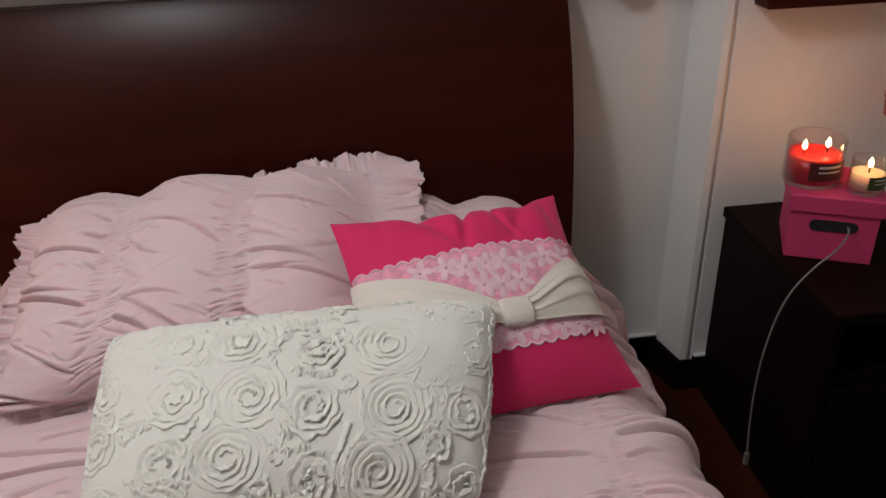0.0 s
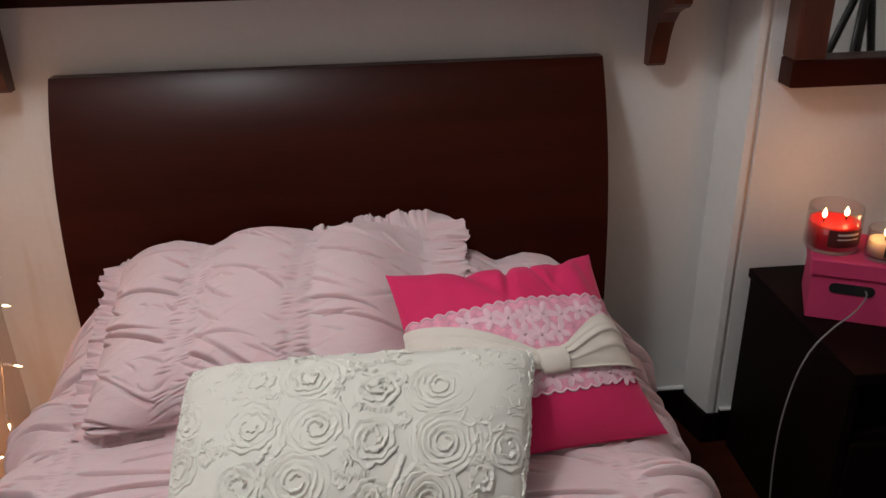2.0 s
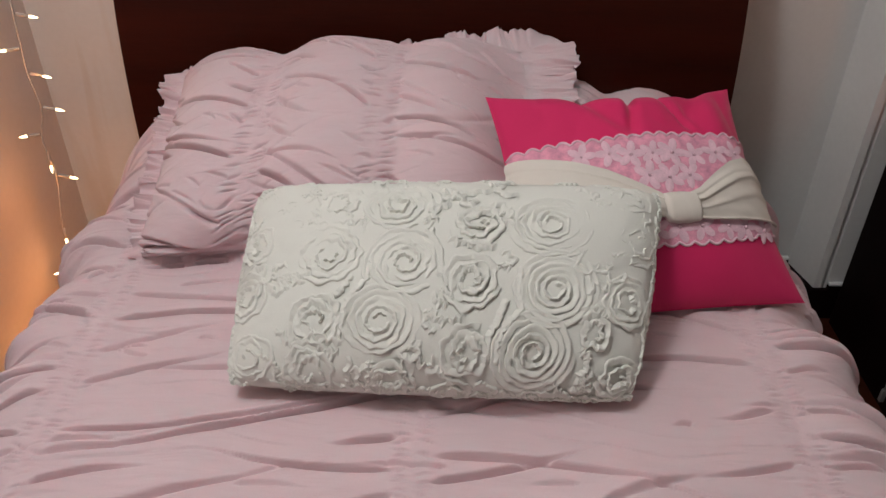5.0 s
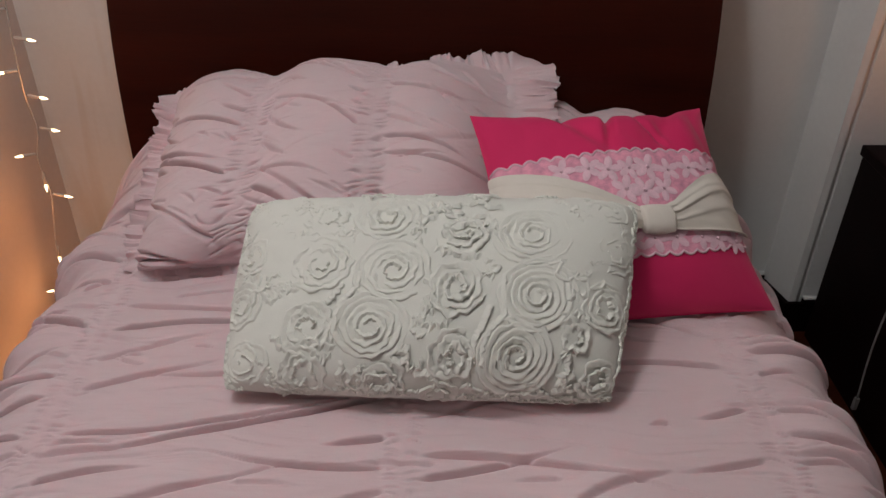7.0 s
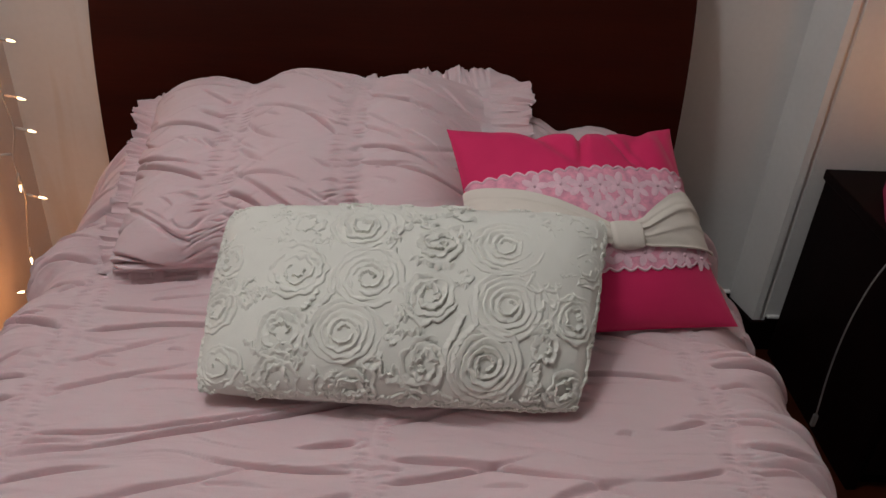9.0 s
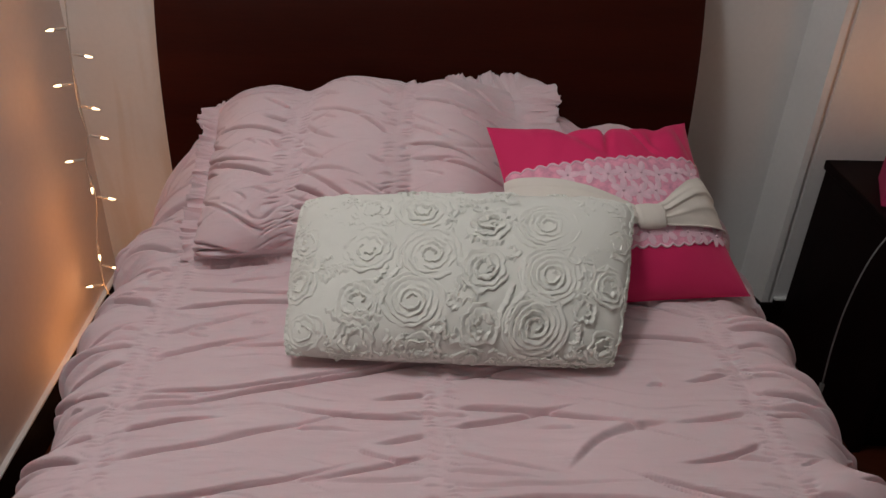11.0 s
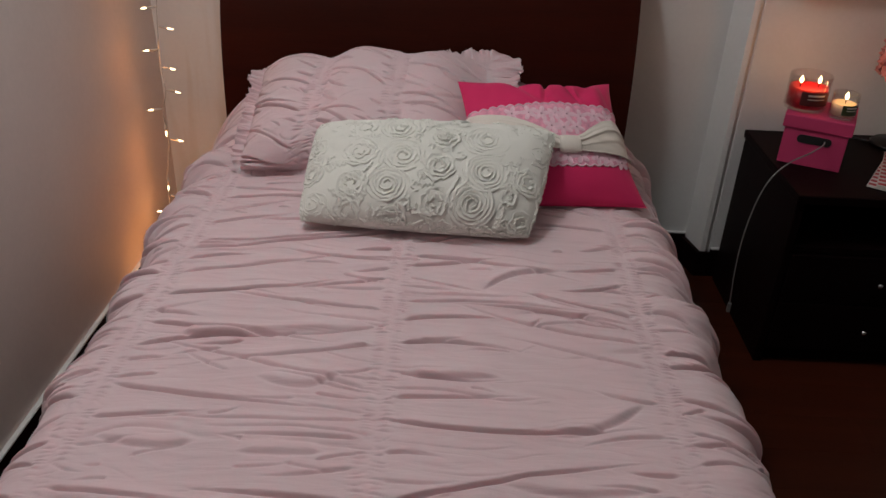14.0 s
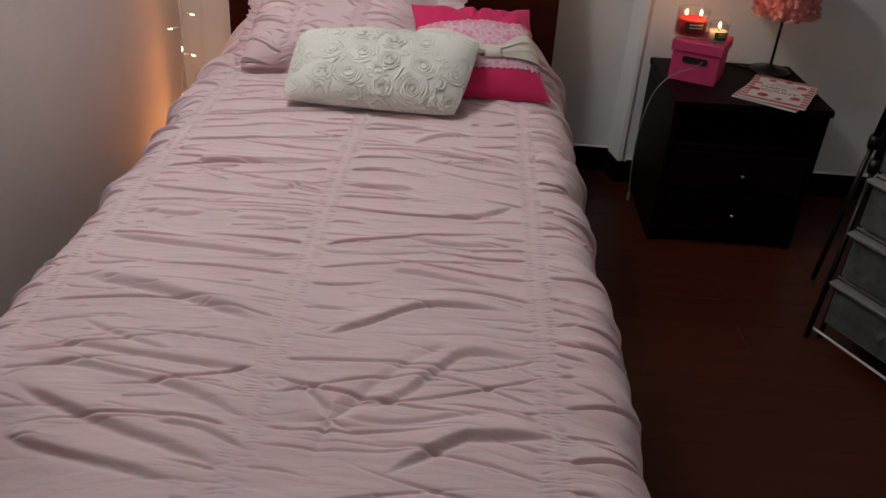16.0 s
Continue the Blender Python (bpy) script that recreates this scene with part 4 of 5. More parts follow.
RUFFLES = ([(0.286, 0.128), (0.287, 0.103), (0.291, 0.091), (0.281, 0.078), (0.274, 0.063), (0.276, 0.042)], [(0.277, 0.099), (0.272, 0.080), (0.266, 0.066), (0.268, 0.045)],
           [(0.150, 0.128), (0.148, 0.112), (0.138, 0.100), (0.132, 0.084), (0.130, 0.060)], [(0.136, 0.118), (0.128, 0.104), (0.122, 0.098)],
           [(0.080, 0.172), (0.098, 0.163), (0.130, 0.166), (0.146, 0.160)], [(0.066, 0.118), (0.074, 0.104), (0.084, 0.112)], [(0.066, 0.066), (0.085, 0.056), (0.112, 0.058), (0.138, 0.054)],
           [(0.210, 0.096), (0.224, 0.088), (0.236, 0.092)], [(0.212, 0.080), (0.228, 0.074), (0.246, 0.078)], [(0.220, 0.150), (0.240, 0.142), (0.266, 0.140)], [(0.350, 0.132), (0.362, 0.128), (0.376, 0.134)],
           [(0.348, 0.196), (0.360, 0.186), (0.368, 0.196), (0.380, 0.186)], [(0.352, 0.060), (0.360, 0.050), (0.356, 0.036), (0.368, 0.024)], [(0.348, 0.088), (0.364, 0.092), (0.376, 0.086)],
           [(0.060, 0.016), (0.090, 0.012), (0.120, 0.016), (0.150, 0.011)], [(0.200, 0.046), (0.214, 0.038), (0.226, 0.046)], [(0.270, 0.016), (0.300, 0.012), (0.330, 0.017), (0.360, 0.011)],
           [(0.204, 0.208), (0.226, 0.198), (0.250, 0.205), (0.280, 0.198)], [(0.020, 0.020), (0.014, 0.050), (0.018, 0.080)], [(0.426, 0.020), (0.430, 0.060), (0.425, 0.100), (0.431, 0.140), (0.424, 0.180)],
           [(0.372, 0.140), (0.384, 0.146), (0.396, 0.138)], [(0.050, 0.190), (0.064, 0.182), (0.076, 0.190)])
for k, q in enumerate(RUFFLES):
    ruffle(q, (0.25 if k < 4 else 0.8), 40 + k)
# frayed ribbon ends in the gaps and all round the rim
rng = random.Random(77)
WX, WY = WH.size
for k in range(90):
    x0, y0 = rng.uniform(0.01, WX - 0.01), rng.uniform(0.01, WY - 0.01)
    if min(math.hypot(x0 - cx, y0 - cy) / r for cx, cy, r, _m in ROSES) < 1.18:
        continue
    a, run = rng.uniform(0, 6.28), rng.uniform(0.010, 0.024)
    dx, dy = run * math.cos(a), run * math.sin(a)
    bow = rng.uniform(-0.5, 0.5)
    ruffle([(x0 - dx, y0 - dy), (x0 - dy * bow, y0 + dx * bow), (x0 + dy * bow, y0 - dx * bow), (x0 + dx, y0 + dy)], 0.6, 200 + k)
for k in range(46):
    f = rng.uniform(0.02, 0.98)
    side = ("low", "low", "left", "right", "high")[k % 5]
    depth = rng.uniform(0.003, 0.014)
    run = rng.uniform(0.018, 0.034)
    if side in ("low", "high"):
        y0 = depth if side == "low" else WY - depth
        q = [(f * WX - run, y0), (f * WX - run * 0.3, y0 + rng.uniform(-0.006, 0.006)), (f * WX + run * 0.4, y0 + rng.uniform(-0.006, 0.006)), (f * WX + run, y0)]
    else:
        x0 = depth if side == "left" else WX - depth
        q = [(x0, f * WY - run), (x0 + rng.uniform(-0.006, 0.006), f * WY - run * 0.3), (x0 + rng.uniform(-0.006, 0.006), f * WY + run * 0.4), (x0, f * WY + run)]
    q = [(min(max(a, 0.001), WX - 0.001), min(max(b, 0.001), WY - 0.001)) for a, b in q]
    ruffle(q, 0.8, 90 + k)

# ---------------------------------------------------------------- shelf over the bed
shelf = empty("wall_shelf")
tagged(shelf, "dark reddish wood wall shelf on two curved brackets", "shelf")
part("board", boxed((LEFT + 0.005, -0.20, 1.113), (PIER - 0.008, -0.001, 1.137), 0.003), DARKWOOD, shelf)
part("cleat", boxed((LEFT + 0.03, -0.022, 1.050), (0.74, -0.001, 1.112), 0.002), DARKWOOD, shelf)
prof = [(0.0, 1.112), (0.0, 0.900), (-0.022, 0.900), (-0.030, 0.906), (-0.036, 0.925), (-0.046, 0.960), (-0.062, 0.990), (-0.085, 1.012), (-0.110, 1.022), (-0.128, 1.026),
        (-0.140, 1.034), (-0.143, 1.050), (-0.140, 1.070), (-0.150, 1.085), (-0.155, 1.112)]
for x in (-0.640, 0.625):
    part("bracket", prism(bmesh.new(), [(y - 0.0225, z) for y, z in prof], x, x + 0.034, "x"), FRAMEWOOD, shelf, "curved reddish wood bracket")
for x in (-0.50, -0.145, 0.209, 0.54):
    part("screw", box(bmesh.new(), (x - 0.004, -0.0245, 1.089), (x + 0.004, -0.0221, 1.097), 0.001), CHROME, shelf, "small metal screw head")
bm = boxed((0.42, -0.15, 1.1375), (0.74, -0.03, 1.26), 0.004)
tagged(part("storage_box", bm, MATTRESS), "cream card box standing on the shelf", "box")

# ---------------------------------------------------------------- mirror
mirror = empty("wall_mirror")
tagged(mirror, "wall mirror in a thick reddish-brown wooden frame", "mirror")
mx0, mx1, mz0, mz1, my = 0.872, 1.45, 0.868, 1.75, STEP - 0.001
fw = 0.062
part("frame_rail", boxed((mx0, my - 0.055, mz0), (mx1, my, mz0 + fw * 0.85), 0.004), DARKWOOD, mirror)
part("frame_rail", boxed((mx0, my - 0.055, mz1 - fw), (mx1, my, mz1), 0.004), DARKWOOD, mirror)
part("frame_stile", boxed((mx0 + 0.001, my - 0.054, mz0 + fw * 0.85 + 0.0005), (mx0 + fw, my, mz1 - fw - 0.0005), 0.004), FRAMEWOOD, mirror)
part("frame_stile", boxed((mx1 - fw, my - 0.054, mz0 + fw * 0.85 + 0.0005), (mx1 - 0.001, my, mz1 - fw - 0.0005), 0.004), FRAMEWOOD, mirror)
part("mirror_glass", boxed((mx0 + fw + 0.0005, my - 0.022, mz0 + fw * 0.85 + 0.0005), (mx1 - fw - 0.0005, my - 0.004, mz1 - fw - 0.0005)), MIRROR, mirror, "silvered mirror glass")

# ---------------------------------------------------------------- nightstand
ns = empty("nightstand")
tagged(ns, "espresso brown nightstand with open niche and two drawers", "nightstand")
X0, X1, Y0, Y1, ZT = 0.868, 1.321, -0.522, -0.112, 0.469
part("top", boxed((X0 - 0.003, Y0 - 0.008, ZT - 0.022), (X1 + 0.006, Y1, ZT), 0.003), ESPRESSO, ns)
part("side_panel", boxed((X0, Y0, 0.0), (X0 + 0.02, Y1 - 0.008, ZT - 0.0225), 0.002), ESPRESSO, ns)
part("side_panel", boxed((X1 - 0.02, Y0, 0.0), (X1, Y1 - 0.008, ZT - 0.0225), 0.002), ESPRESSO, ns)
part("back_panel", boxed((X0 + 0.0205, Y1 - 0.008, 0.03), (X1 - 0.0205, Y1, ZT - 0.0225)), ESPRESSO, ns)
part("shelf", boxed((X0 + 0.0205, Y0 + 0.004, 0.318), (X1 - 0.0205, Y1 - 0.0085, 0.334), 0.001), ESPRESSO, ns)
part("plinth", boxed((X0 + 0.0205, Y0 + 0.02, 0.0), (X1 - 0.0205, Y0 + 0.036, 0.042)), ESPRESSO, ns)
for z0, z1 in ((0.184, 0.314), (0.046, 0.180)):
    d = part("drawer", boxed((X0 + 0.0225, Y0 - 0.004, z0), (X1 - 0.0225, Y0 + 0.30, z1), 0.002), ESPRESSO, ns)
    zc = (z0 + z1) / 2
    bm = lathe([(0.0, 0.0), (0.0040, 0.0), (0.0035, 0.008), (0.0060, 0.012), (0.0068, 0.016), (0.0050, 0.020), (0.0, 0.021)], 18)
    bmesh.ops.transform(bm, matrix=Matrix.Translation((1.108, Y0 - 0.0035, zc)) @ Matrix.Rotation(radians(90), 4, "X"), verts=bm.verts[:])
    part("knob", bm, CHROME, d, "small round chrome knob", smooth=True)

# pink storage box
bx = empty("gift_box", (0.973, -0.294, ZT), -25)
tagged(bx, "hot pink lidded card box with a slot handle on the nightstand", "box")
bw, bd, bh = 0.143, 0.140, 0.094
part("body", boxed((-bw / 2, -bd / 2, 0), (bw / 2, bd / 2, bh), 0.002), BOXPINK, bx)
bm = boxed((-bw / 2 - 0.006, -bd / 2 - 0.006, bh - 0.003), (bw / 2 + 0.006, bd / 2 + 0.006, bh + 0.030), 0.003)
part("lid", bm, BOXPINK, bx)
bm = bmesh.new()
slot = [(0.030 * sx + 0.009 * math.cos(a), 0.068 + 0.010 * math.sin(a)) for sx, a0 in ((1, -90), (-1, 90)) for a in [radians(a0 + 30 * k) for k in range(7)]]
prism(bm, slot, -bd / 2 - 0.0025, -bd / 2 + 0.004, "y")
part("slot_handle", bm, BLACK, bx, "black plastic slot grip")
BT = ZT + bh + 0.030


def jar_candle(name, at, r, h, fill, wax, flames, label, tag_mat, rz):
    c = empty(name, at, rz)
    tagged(c, label, "candle", "lit candles")
    th = 0.0028
    bm = lathe([(0.0, 0.0), (r * 0.93, 0.0), (r, 0.006), (r, h - 0.002), (r - th / 2, h), (r - th, h - 0.002), (r - th, 0.008), (0.0, 0.007)], 40)
    g = part("jar", bm, JARGLASS, c, "clear glass jar", smooth=True)
    g.visible_shadow = False
    part("wax", lathe([(0.0, 0.0085), (r - th - 0.0006, 0.0085), (r - th - 0.0006, fill), (r * 0.8, fill - 0.001), (0.0, fill - 0.002)], 40), wax, c, smooth=True)
    for fx, fy in flames:
        wick = part("wick", lathe([(0.0, fill - 0.003), (0.0012, fill - 0.003), (0.0010, fill + 0.008), (0.0, fill + 0.009)], 8, at=(fx, fy, 0)), WICK, c)
        part("flame", lathe([(0.0, fill + 0.007), (0.0030, fill + 0.009), (0.0046, fill + 0.013), (0.0040, fill + 0.018), (0.0018, fill + 0.023), (0.0, fill + 0.027)], 12, at=(fx, fy, 0)), FLAME, c, "burning candle flame", smooth=True)
    # label wrapped on the front of the jar
    bm, bars = bmesh.new(), bmesh.new()
    a0, a1, n = radians(-90 - 42), radians(-90 + 42), 14
    for k in range(n):
        p, q = a0 + (a1 - a0) * k / n, a0 + (a1 - a0) * (k + 1) / n
        R = r + 0.0006
        bm.faces.new([bm.verts.new((R * math.cos(a), R * math.sin(a), z)) for a, z in ((p, h * 0.22), (q, h * 0.22), (q, h * 0.62), (p, h * 0.62))])
        if 3 <= k <= 10:
            R = r + 0.0011
            for z0, z1 in ((0.50, 0.55), (0.40, 0.43)):
                bars.faces.new([bars.verts.new((R * math.cos(a), R * math.sin(a), z)) for a, z in ((p, h * z0), (q, h * z0), (q, h * z1), (p, h * z1))])
    lab = part("label", bm, tag_mat, c, "printed jar label")
    part("print_bar", bars, LABELWHITE, lab)
    return c


jar_candle("jar_candle", (0.930, -0.284, BT + 0.0005), 0.0485, 0.084, 0.054, REDWAX, ((-0.022, 0.001), (0.022, -0.001)), "red two-wick candle burning in a glass jar", LABELDARK, 4)
jar_candle("jar_candle", (0.996, -0.343, BT + 0.0005), 0.0300, 0.060, 0.036, WHITEWAX, ((0.002, 0.0),), "cream candle burning in a small glass jar", LABELGREEN, 14)
point_lamp("candle_light", (0.930, -0.284, BT + 0.100), 0.27, (1.0, 0.40, 0.15), 0.012)
point_lamp("small_candle_light", (0.998, -0.343, BT + 0.078), 0.13, (1.0, 0.40, 0.15), 0.010)

# charging cable out of the box
cable = part("charging_cable", tube(bmesh.new(), spline([(0.968, -0.357, 0.537), (0.952, -0.390, 0.538), (0.908, -0.430, 0.532), (0.858, -0.455, 0.518), (0.822, -0.461, 0.480), (0.802, -0.461, 0.420), (0.791, -0.461, 0.330), (0.791, -0.461, 0.235), (0.799, -0.461, 0.130)], 10), 0.0017, 8), CABLE, smooth=True)
tagged(cable, "thin white charging cable hanging from the pink box", "cable")
part("plug", boxed((0.795, -0.465, 0.105), (0.803, -0.457, 0.132), 0.001), CABLE, cable, "white cable plug")

# lamp with a ruffled shade
LX, LY = 1.237, -0.185
lamp = empty("table_lamp", (LX, LY, ZT))
tagged(lamp, "small table lamp with coral pink ruffled shade", "lamp")
part("base", lathe([(0.0, 0.0), (0.062, 0.0), (0.064, 0.005), (0.060, 0.010), (0.020, 0.016), (0.008, 0.024), (0.0, 0.025)], 36), BLACKMETAL, lamp, smooth=True)
part("stem", lathe([(0.0045, 0.02), (0.0045, 0.30), (0.0, 0.30)], 12), BLACKMETAL, lamp, smooth=True)
shade = part("shade", lathe([(0.088, 0.19), (0.080, 0.325), (0.078, 0.325), (0.086, 0.19)], 40), PETAL, lamp, "coral pink fabric shade", smooth=True)
bm = bmesh.new()
rng = random.Random(3)
for row in range(13):
    zz = 0.190 + row * 0.0112
    r = 0.089 - 0.008 * row / 12
    n = 26
    for k in range(n):
        a = 2 * math.pi * (k + 0.5 * (row % 2) + rng.uniform(-0.2, 0.2)) / n
        size = rng.uniform(0.011, 0.016)
        m = Matrix.Rotation(a, 4, "Z") @ Matrix.Translation((r, 0, zz + rng.uniform(-0.003, 0.003))) @ Euler((rng.uniform(-0.7, 0.7), rng.uniform(-0.5, 0.9), rng.uniform(-0.7, 0.7))).to_matrix().to_4x4()
        grid = []
        for i in range(4):
            rowv = []
            for j in range(4):
                p, q = i / 3 - 0.5, j / 3 - 0.5
                bend = 0.35 * size * math.sin(6 * q + rng.uniform(0, 1)) + 0.5 * size * (p + 0.5) ** 2
                rowv.append(bm.verts.new(m @ Vector((0.002 + bend, q * size * 1.7, p * size * 1.5))))
            grid.append(rowv)
        for i in range(3):
            for j in range(3):
                bm.faces.new((grid[i][j], grid[i][j + 1], grid[i + 1][j + 1], grid[i + 1][j]))
tagged(part("ruffle", bm, PETAL, shade, "layered coral chiffon petals", smooth=True), kind="stuff")
part("trim", lathe([(0.079, 0.326), (0.084, 0.326), (0.085, 0.333), (0.079, 0.336)], 40), IVORY, shade, "white trim on the rim", smooth=True)
lc = part("lamp_cord", tube(bmesh.new(), spline([(LX - 0.06, LY + 0.01, ZT + 0.004), (LX - 0.10, LY + 0.04, ZT + 0.004), (LX - 0.15, LY + 0.05, ZT + 0.004), (LX - 0.18, LY + 0.066, ZT + 0.004)], 8), 0.003, 8), BLACKMETAL, smooth=True)
tagged(lc, "black lamp cord lying on the nightstand", "cable")


def lettering(word, x, y, z, size, parent):
    """Printed capitals lying flat on a cover."""
    cu = bpy.data.curves.new("letters", "FONT")
    cu.body, cu.size, cu.extrude = word, size, 0.0001
    tmp = bpy.data.objects.new("letters", cu)
    me = bpy.data.meshes.new_from_object(tmp)
    bpy.data.objects.remove(tmp)
    me.materials.append(BLACK)
    ob = new("lettering", me)
    ob.parent = parent
    ob.location = (x, y, z)
    ob["label"] = "black printed capitals"


def magazine(at, rz, label, cover):
    g = empty("magazine", at, rz)
    tagged(g, label, "magazine", "magazines on the nightstand")
    w2, h2, t = 0.094, 0.122, 0.005
    part("page_block", boxed((-w2, -h2, 0), (w2, h2, t), 0.001), PAPER, g)
    for k in range(10):
        y = -h2 + 0.004 + k * 0.0245
        spans = ((-w2 + 0.002, -w2 + 0.024), (w2 - 0.024, w2 - 0.002)) if cover and 1 <= k <= 8 else ((-w2 + 0.002, w2 - 0.002),)
        for lo, hi in spans:
            part("stripe", boxed((lo, y, t + 0.0002), (hi, y + 0.012, t + 0.0008)), PRINTRED, g, "red printed stripe")
    if cover:
        part("cover_panel", boxed((-0.074, -0.098, t + 0.001), (0.074, 0.098, t + 0.0016)), PAPER, g, "pale printed panel")
        rr = random.Random(8)
        for k in range(9):
            a = 2 * math.pi * k / 9
            cx, cy, r = 0.070 * math.cos(a), 0.090 * math.sin(a), rr.uniform(0.009, 0.018)
            bm = bmesh.new()
            vs = [bm.verts.new((cx + r * rr.uniform(0.7, 1.1) * math.cos(b), cy + r * rr.uniform(0.7, 1.1) * math.sin(b), t + 0.0022 + 0.0001 * k)) for b in [2 * math.pi * j / 9 for j in range(9)]]
            bm.faces.new(vs)
            part("flower_print", bm, PRINTRED, g, "red printed flower")
        for word, x, y in (("MAKE", -0.058, -0.002), ("COUNT", -0.050, -0.032)):
            lettering(word, x, y, t + 0.0019, 0.029, g)
        for k in range(3):
            part("print_bar", boxed((-0.045 + 0.01 * k, 0.030 + 0.012 * k, t + 0.0017), (0.055 - 0.008 * k, 0.034 + 0.012 * k, t + 0.0021)), PRINTGREY, g, "grey print bar")
    return g


magazine((1.190, -0.412, ZT), -34, "red and white striped magazine under another", False)
magazine((1.198, -0.412, ZT + 0.007), -28, "striped magazine with red flowers printed on its cover", True)

# ---------------------------------------------------------------- fairy lights in the corner
fairy = empty("fairy_lights")
tagged(fairy, "string of small warm white fairy lights hanging in the corner", "string lights")
BULBS = [(-0.659, -0.200, 0.919, 1), (-0.637, -0.200, 0.863, 1), (-0.698, -0.200, 0.803, -1), (-0.703, -0.200, 0.741, -1), (-0.640, -0.200, 0.693, 1), (-0.712, -0.200, 0.635, -1), (-0.646, -0.200, 0.590, 1),
         (-0.641, -0.200, 0.529, 1), (-0.723, -0.200, 0.477, -1), (-0.689, -0.200, 0.411, 0), (-0.651, -0.200, 0.394, 1), (-0.704, -0.200, 0.250, 0), (-0.673, -0.200, 0.225, 1), (-0.735, -0.214, 0.185, -1)]
path = [(-0.670, -0.206, 1.14), (-0.670, -0.215, 1.10), (-0.664, -0.205, 1.02)]
for x, y, z, sgn in BULBS:
    path.append((x - 0.034 * sgn, y, z + (0.002 if sgn else 0.034)))
path += [(-0.690, -0.20, 0.08), (-0.690, -0.28, 0.04), (-0.690, -0.34, 0.02), (-0.715, -0.42, 0.02), (-0.715, -0.52, 0.02)]
part("cord", tube(bmesh.new(), spline(path, 6), 0.0013, 6), WHITECORD, fairy, "thin white cord", smooth=True)


def bulb(at, d):
    d = Vector(d).normalized()
    q = d.to_track_quat("Z", "Y").to_matrix().to_4x4()
    m = Matrix.Translation(at) @ q
    bm = lathe([(0.0, -0.022), (0.0026, -0.022), (0.0031, -0.011), (0.0027, 0.0), (0.0, 0.0)], 10)
    bmesh.ops.transform(bm, matrix=m, verts=bm.verts[:])
    b = part("socket", bm, WHITECORD, fairy, "white bulb socket", smooth=True)
    bm = lathe([(0.0, 0.0005), (0.0020, 0.0005), (0.0025, 0.005), (0.0020, 0.010), (0.0007, 0.015), (0.0, 0.016)], 10)
    bmesh.ops.transform(bm, matrix=m, verts=bm.verts[:])
    part("bulb", bm, BULB, b, "glowing warm bulb", smooth=True)


for x, y, z, sgn in BULBS:
    bulb((x - 0.009 * sgn, y - 0.001, z + (0.001 if sgn else 0.009)), (sgn, -0.15, -0.12 if sgn else -1.0))
for yy in (-0.42, -0.50):
    bulb((-0.716, yy, 0.035), (0.2, -0.4, 0.8))
for p, e in (((-0.660, -0.240, 0.84), 0.12), ((-0.662, -0.240, 0.62), 0.12), ((-0.664, -0.240, 0.38), 0.13), ((-0.665, -0.240, 0.20), 0.20), ((-0.67, -0.36, 0.13), 0.19)):
    point_lamp("fairy_bulb_light", p, e, (1.0, 0.38, 0.11), 0.01)

# ---------------------------------------------------------------- drawer cart and tripod
cart = empty("drawer_cart", (1.228, -1.000, 0), -61)
tagged(cart, "clear plastic drawer cart with full drawers", "drawer cart")
cw, cd = 0.34, 0.30
for k in range(4):
    z = 0.06 + k * 0.145
    d = part("drawer", boxed((0.012, 0.004, z), (cw - 0.012, cd - 0.02, z + 0.118), 0.008), CLEAR, cart, "cloudy see-through plastic drawer")
    part("drawer_lip", boxed((0.002, -0.012, z + 0.118), (cw - 0.002, 0.02, z + 0.126), 0.002), CARTEDGE, d)
    part("knob", box(bmesh.new(), (cw / 2 - 0.008, -0.010, z + 0.05), (cw / 2 + 0.008, 0.006, z + 0.066), 0.004), CHROME, d, "small shiny knob")
    part("shelf_rail", boxed((0.0, 0.021, z + 0.127), (cw, cd, z + 0.135), 0.002), CARTEDGE, cart)
part("base_rail", boxed((-0.004, -0.006, 0.030), (cw, 0.0, 0.036), 0.002), RAILSHINE, cart, "metal base rail, its bright reflection painted as pale colour")
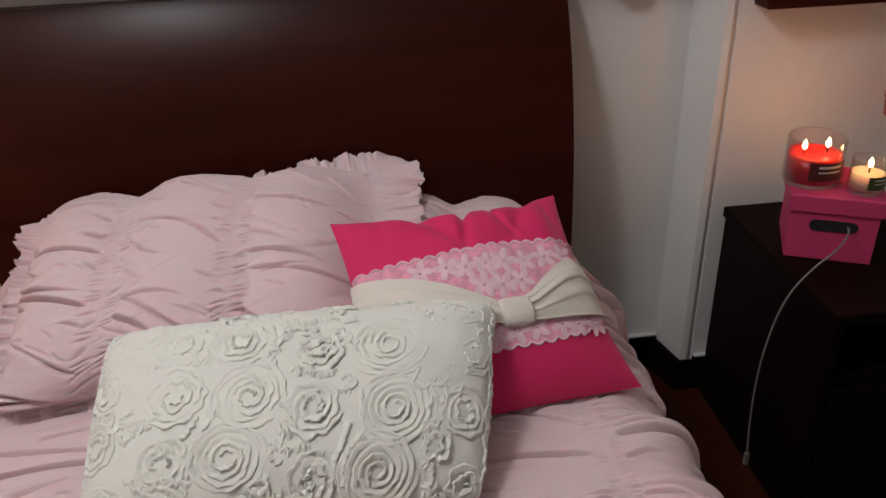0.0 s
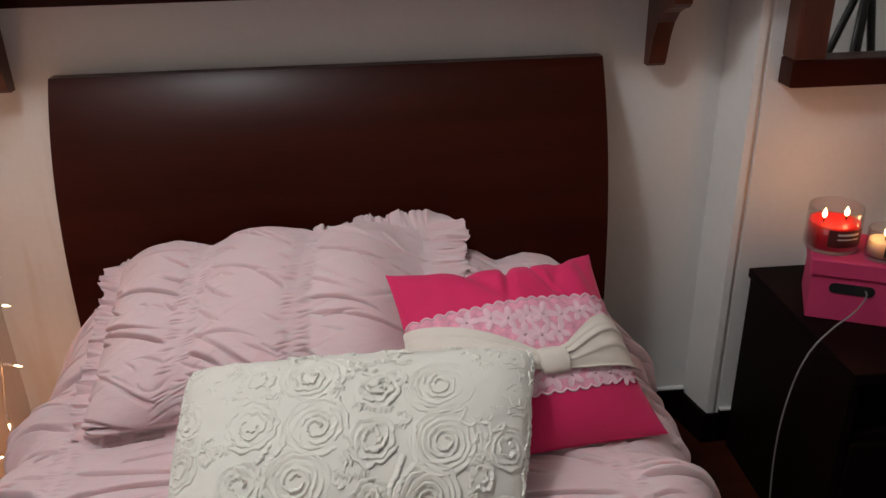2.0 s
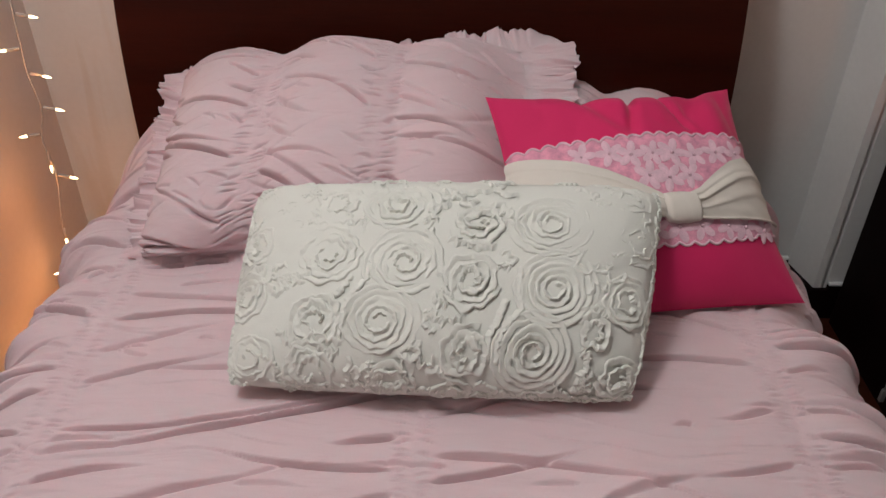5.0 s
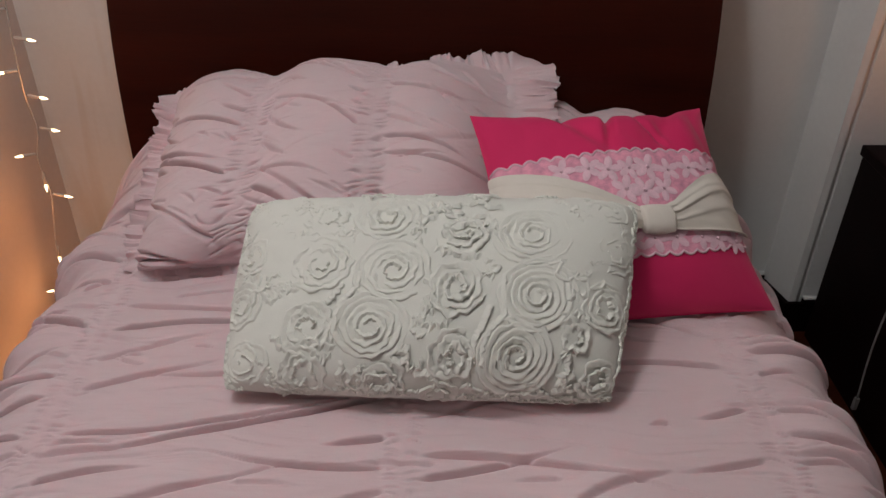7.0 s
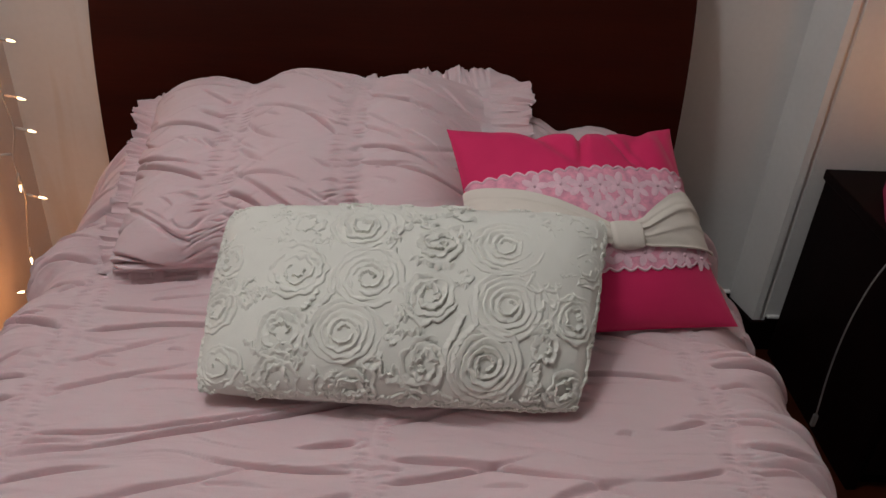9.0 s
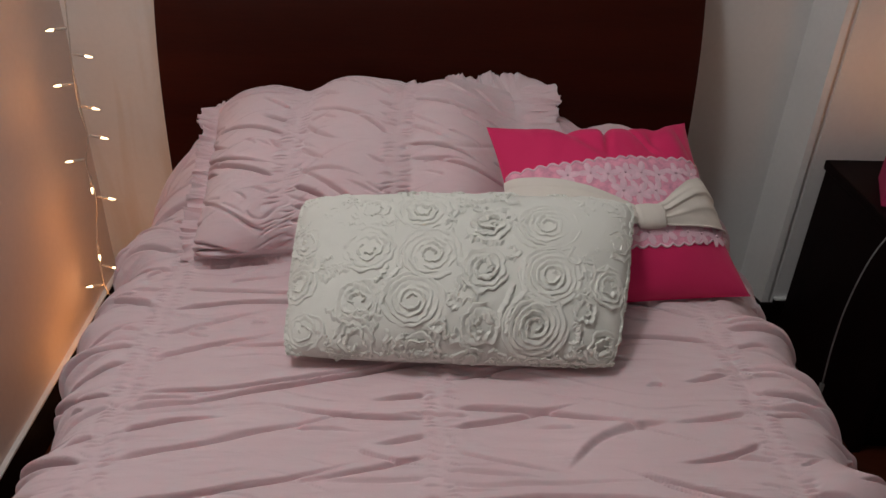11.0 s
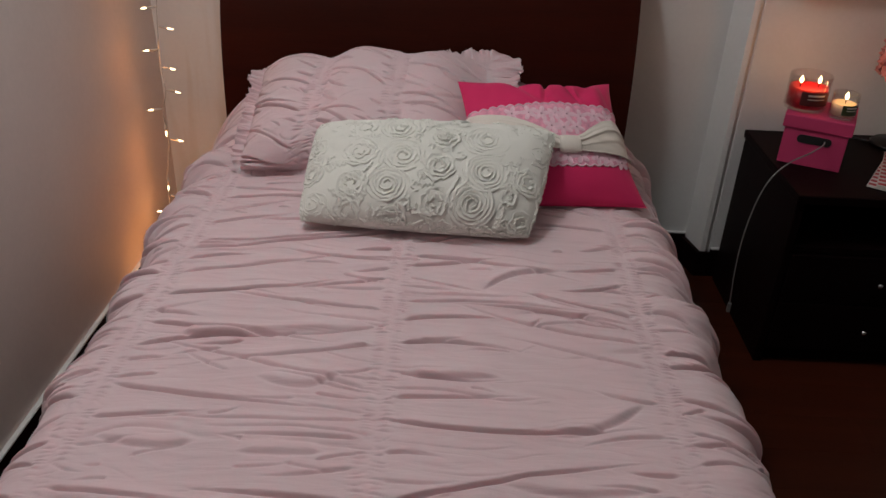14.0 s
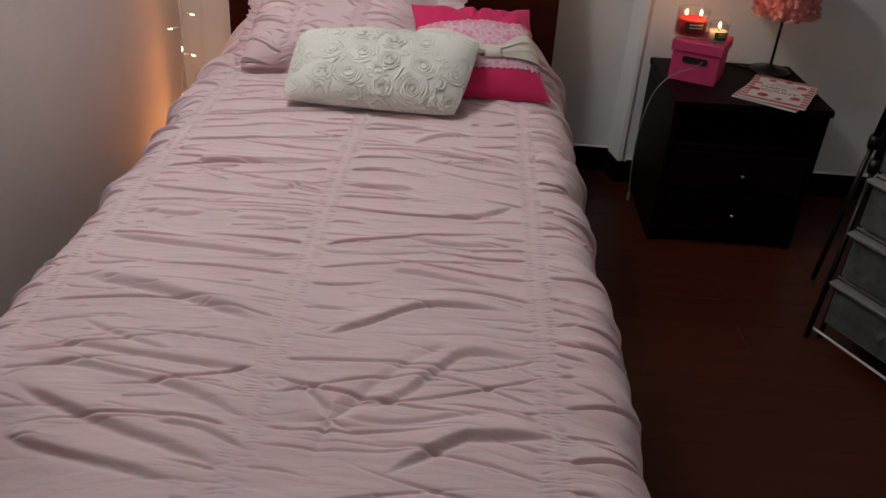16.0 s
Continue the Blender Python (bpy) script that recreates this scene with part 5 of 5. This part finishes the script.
for x in (0.0, cw - 0.012):
    for y in (0.022, cd - 0.012):
        part("post", boxed((x, y, 0.0), (x + 0.010, y + 0.010, 0.64), 0.002), BLACKMETAL, cart)

tri = empty("tripod")
tagged(tri, "black folding tripod stand on the floor", "tripod")
apex = Vector((1.395, -0.745, 1.02))
for f in ((1.335, -0.700, 0.0), (1.211, -1.005, 0.0), (1.62, -0.80, 0.0)):
    f = Vector(f)
    leg = part("leg", tube(bmesh.new(), [f + Vector((0, 0, 0.006)), f.lerp(apex, 0.45)], 0.0075, 10), BLACKMETAL, tri, smooth=True)
    part("upper_leg", tube(bmesh.new(), [f.lerp(apex, 0.45), f.lerp(apex, 0.98)], 0.011, 10), BLACKMETAL, leg, smooth=True)
    part("clamp", lathe([(0.0, -0.018), (0.015, -0.018), (0.017, 0.0), (0.015, 0.018), (0.0, 0.018)], 14, at=tuple(f.lerp(apex, 0.45))), BLACKMETAL, leg, smooth=True)
part("column", lathe([(0.0, 0.60), (0.012, 0.60), (0.012, 1.25), (0.0, 1.25)], 14, at=(apex.x, apex.y, 0)), BLACKMETAL, tri, smooth=True)
part("head", lathe([(0.0, 0.98), (0.030, 0.98), (0.034, 1.00), (0.034, 1.05), (0.022, 1.07), (0.0, 1.07)], 18, at=(apex.x, apex.y, 0)), BLACKMETAL, tri, smooth=True)

# ---------------------------------------------------------------- floor planks
rng = random.Random(2)
plank = {}
for i in range(37):
    y0 = 0.10 - (i + 1) * 0.118
    edges = [LEFT, LEFT + rng.choice((0.3, 0.6, 0.9, 1.2))]
    while edges[-1] < RIGHT:
        edges.append(edges[-1] + 1.2)
    for a, b in zip(edges, edges[1:]):
        b = min(b, RIGHT)
        if b - a < 0.02 or y0 < REAR:
            continue
        key = round(b - a, 3)
        if key not in plank:
            bm = boxed((0.0003, 0.0003, -0.004), (key - 0.0003, 0.1177, 0.0), 0.0004)
            me = bpy.data.meshes.new("plank")
            bm.to_mesh(me)
            bm.free()
            me.materials.append(FLOORWOOD)
            plank[key] = me
        ob = new("plank", plank[key])
        ob.parent = floor
        ob.location = (a, y0, 0)
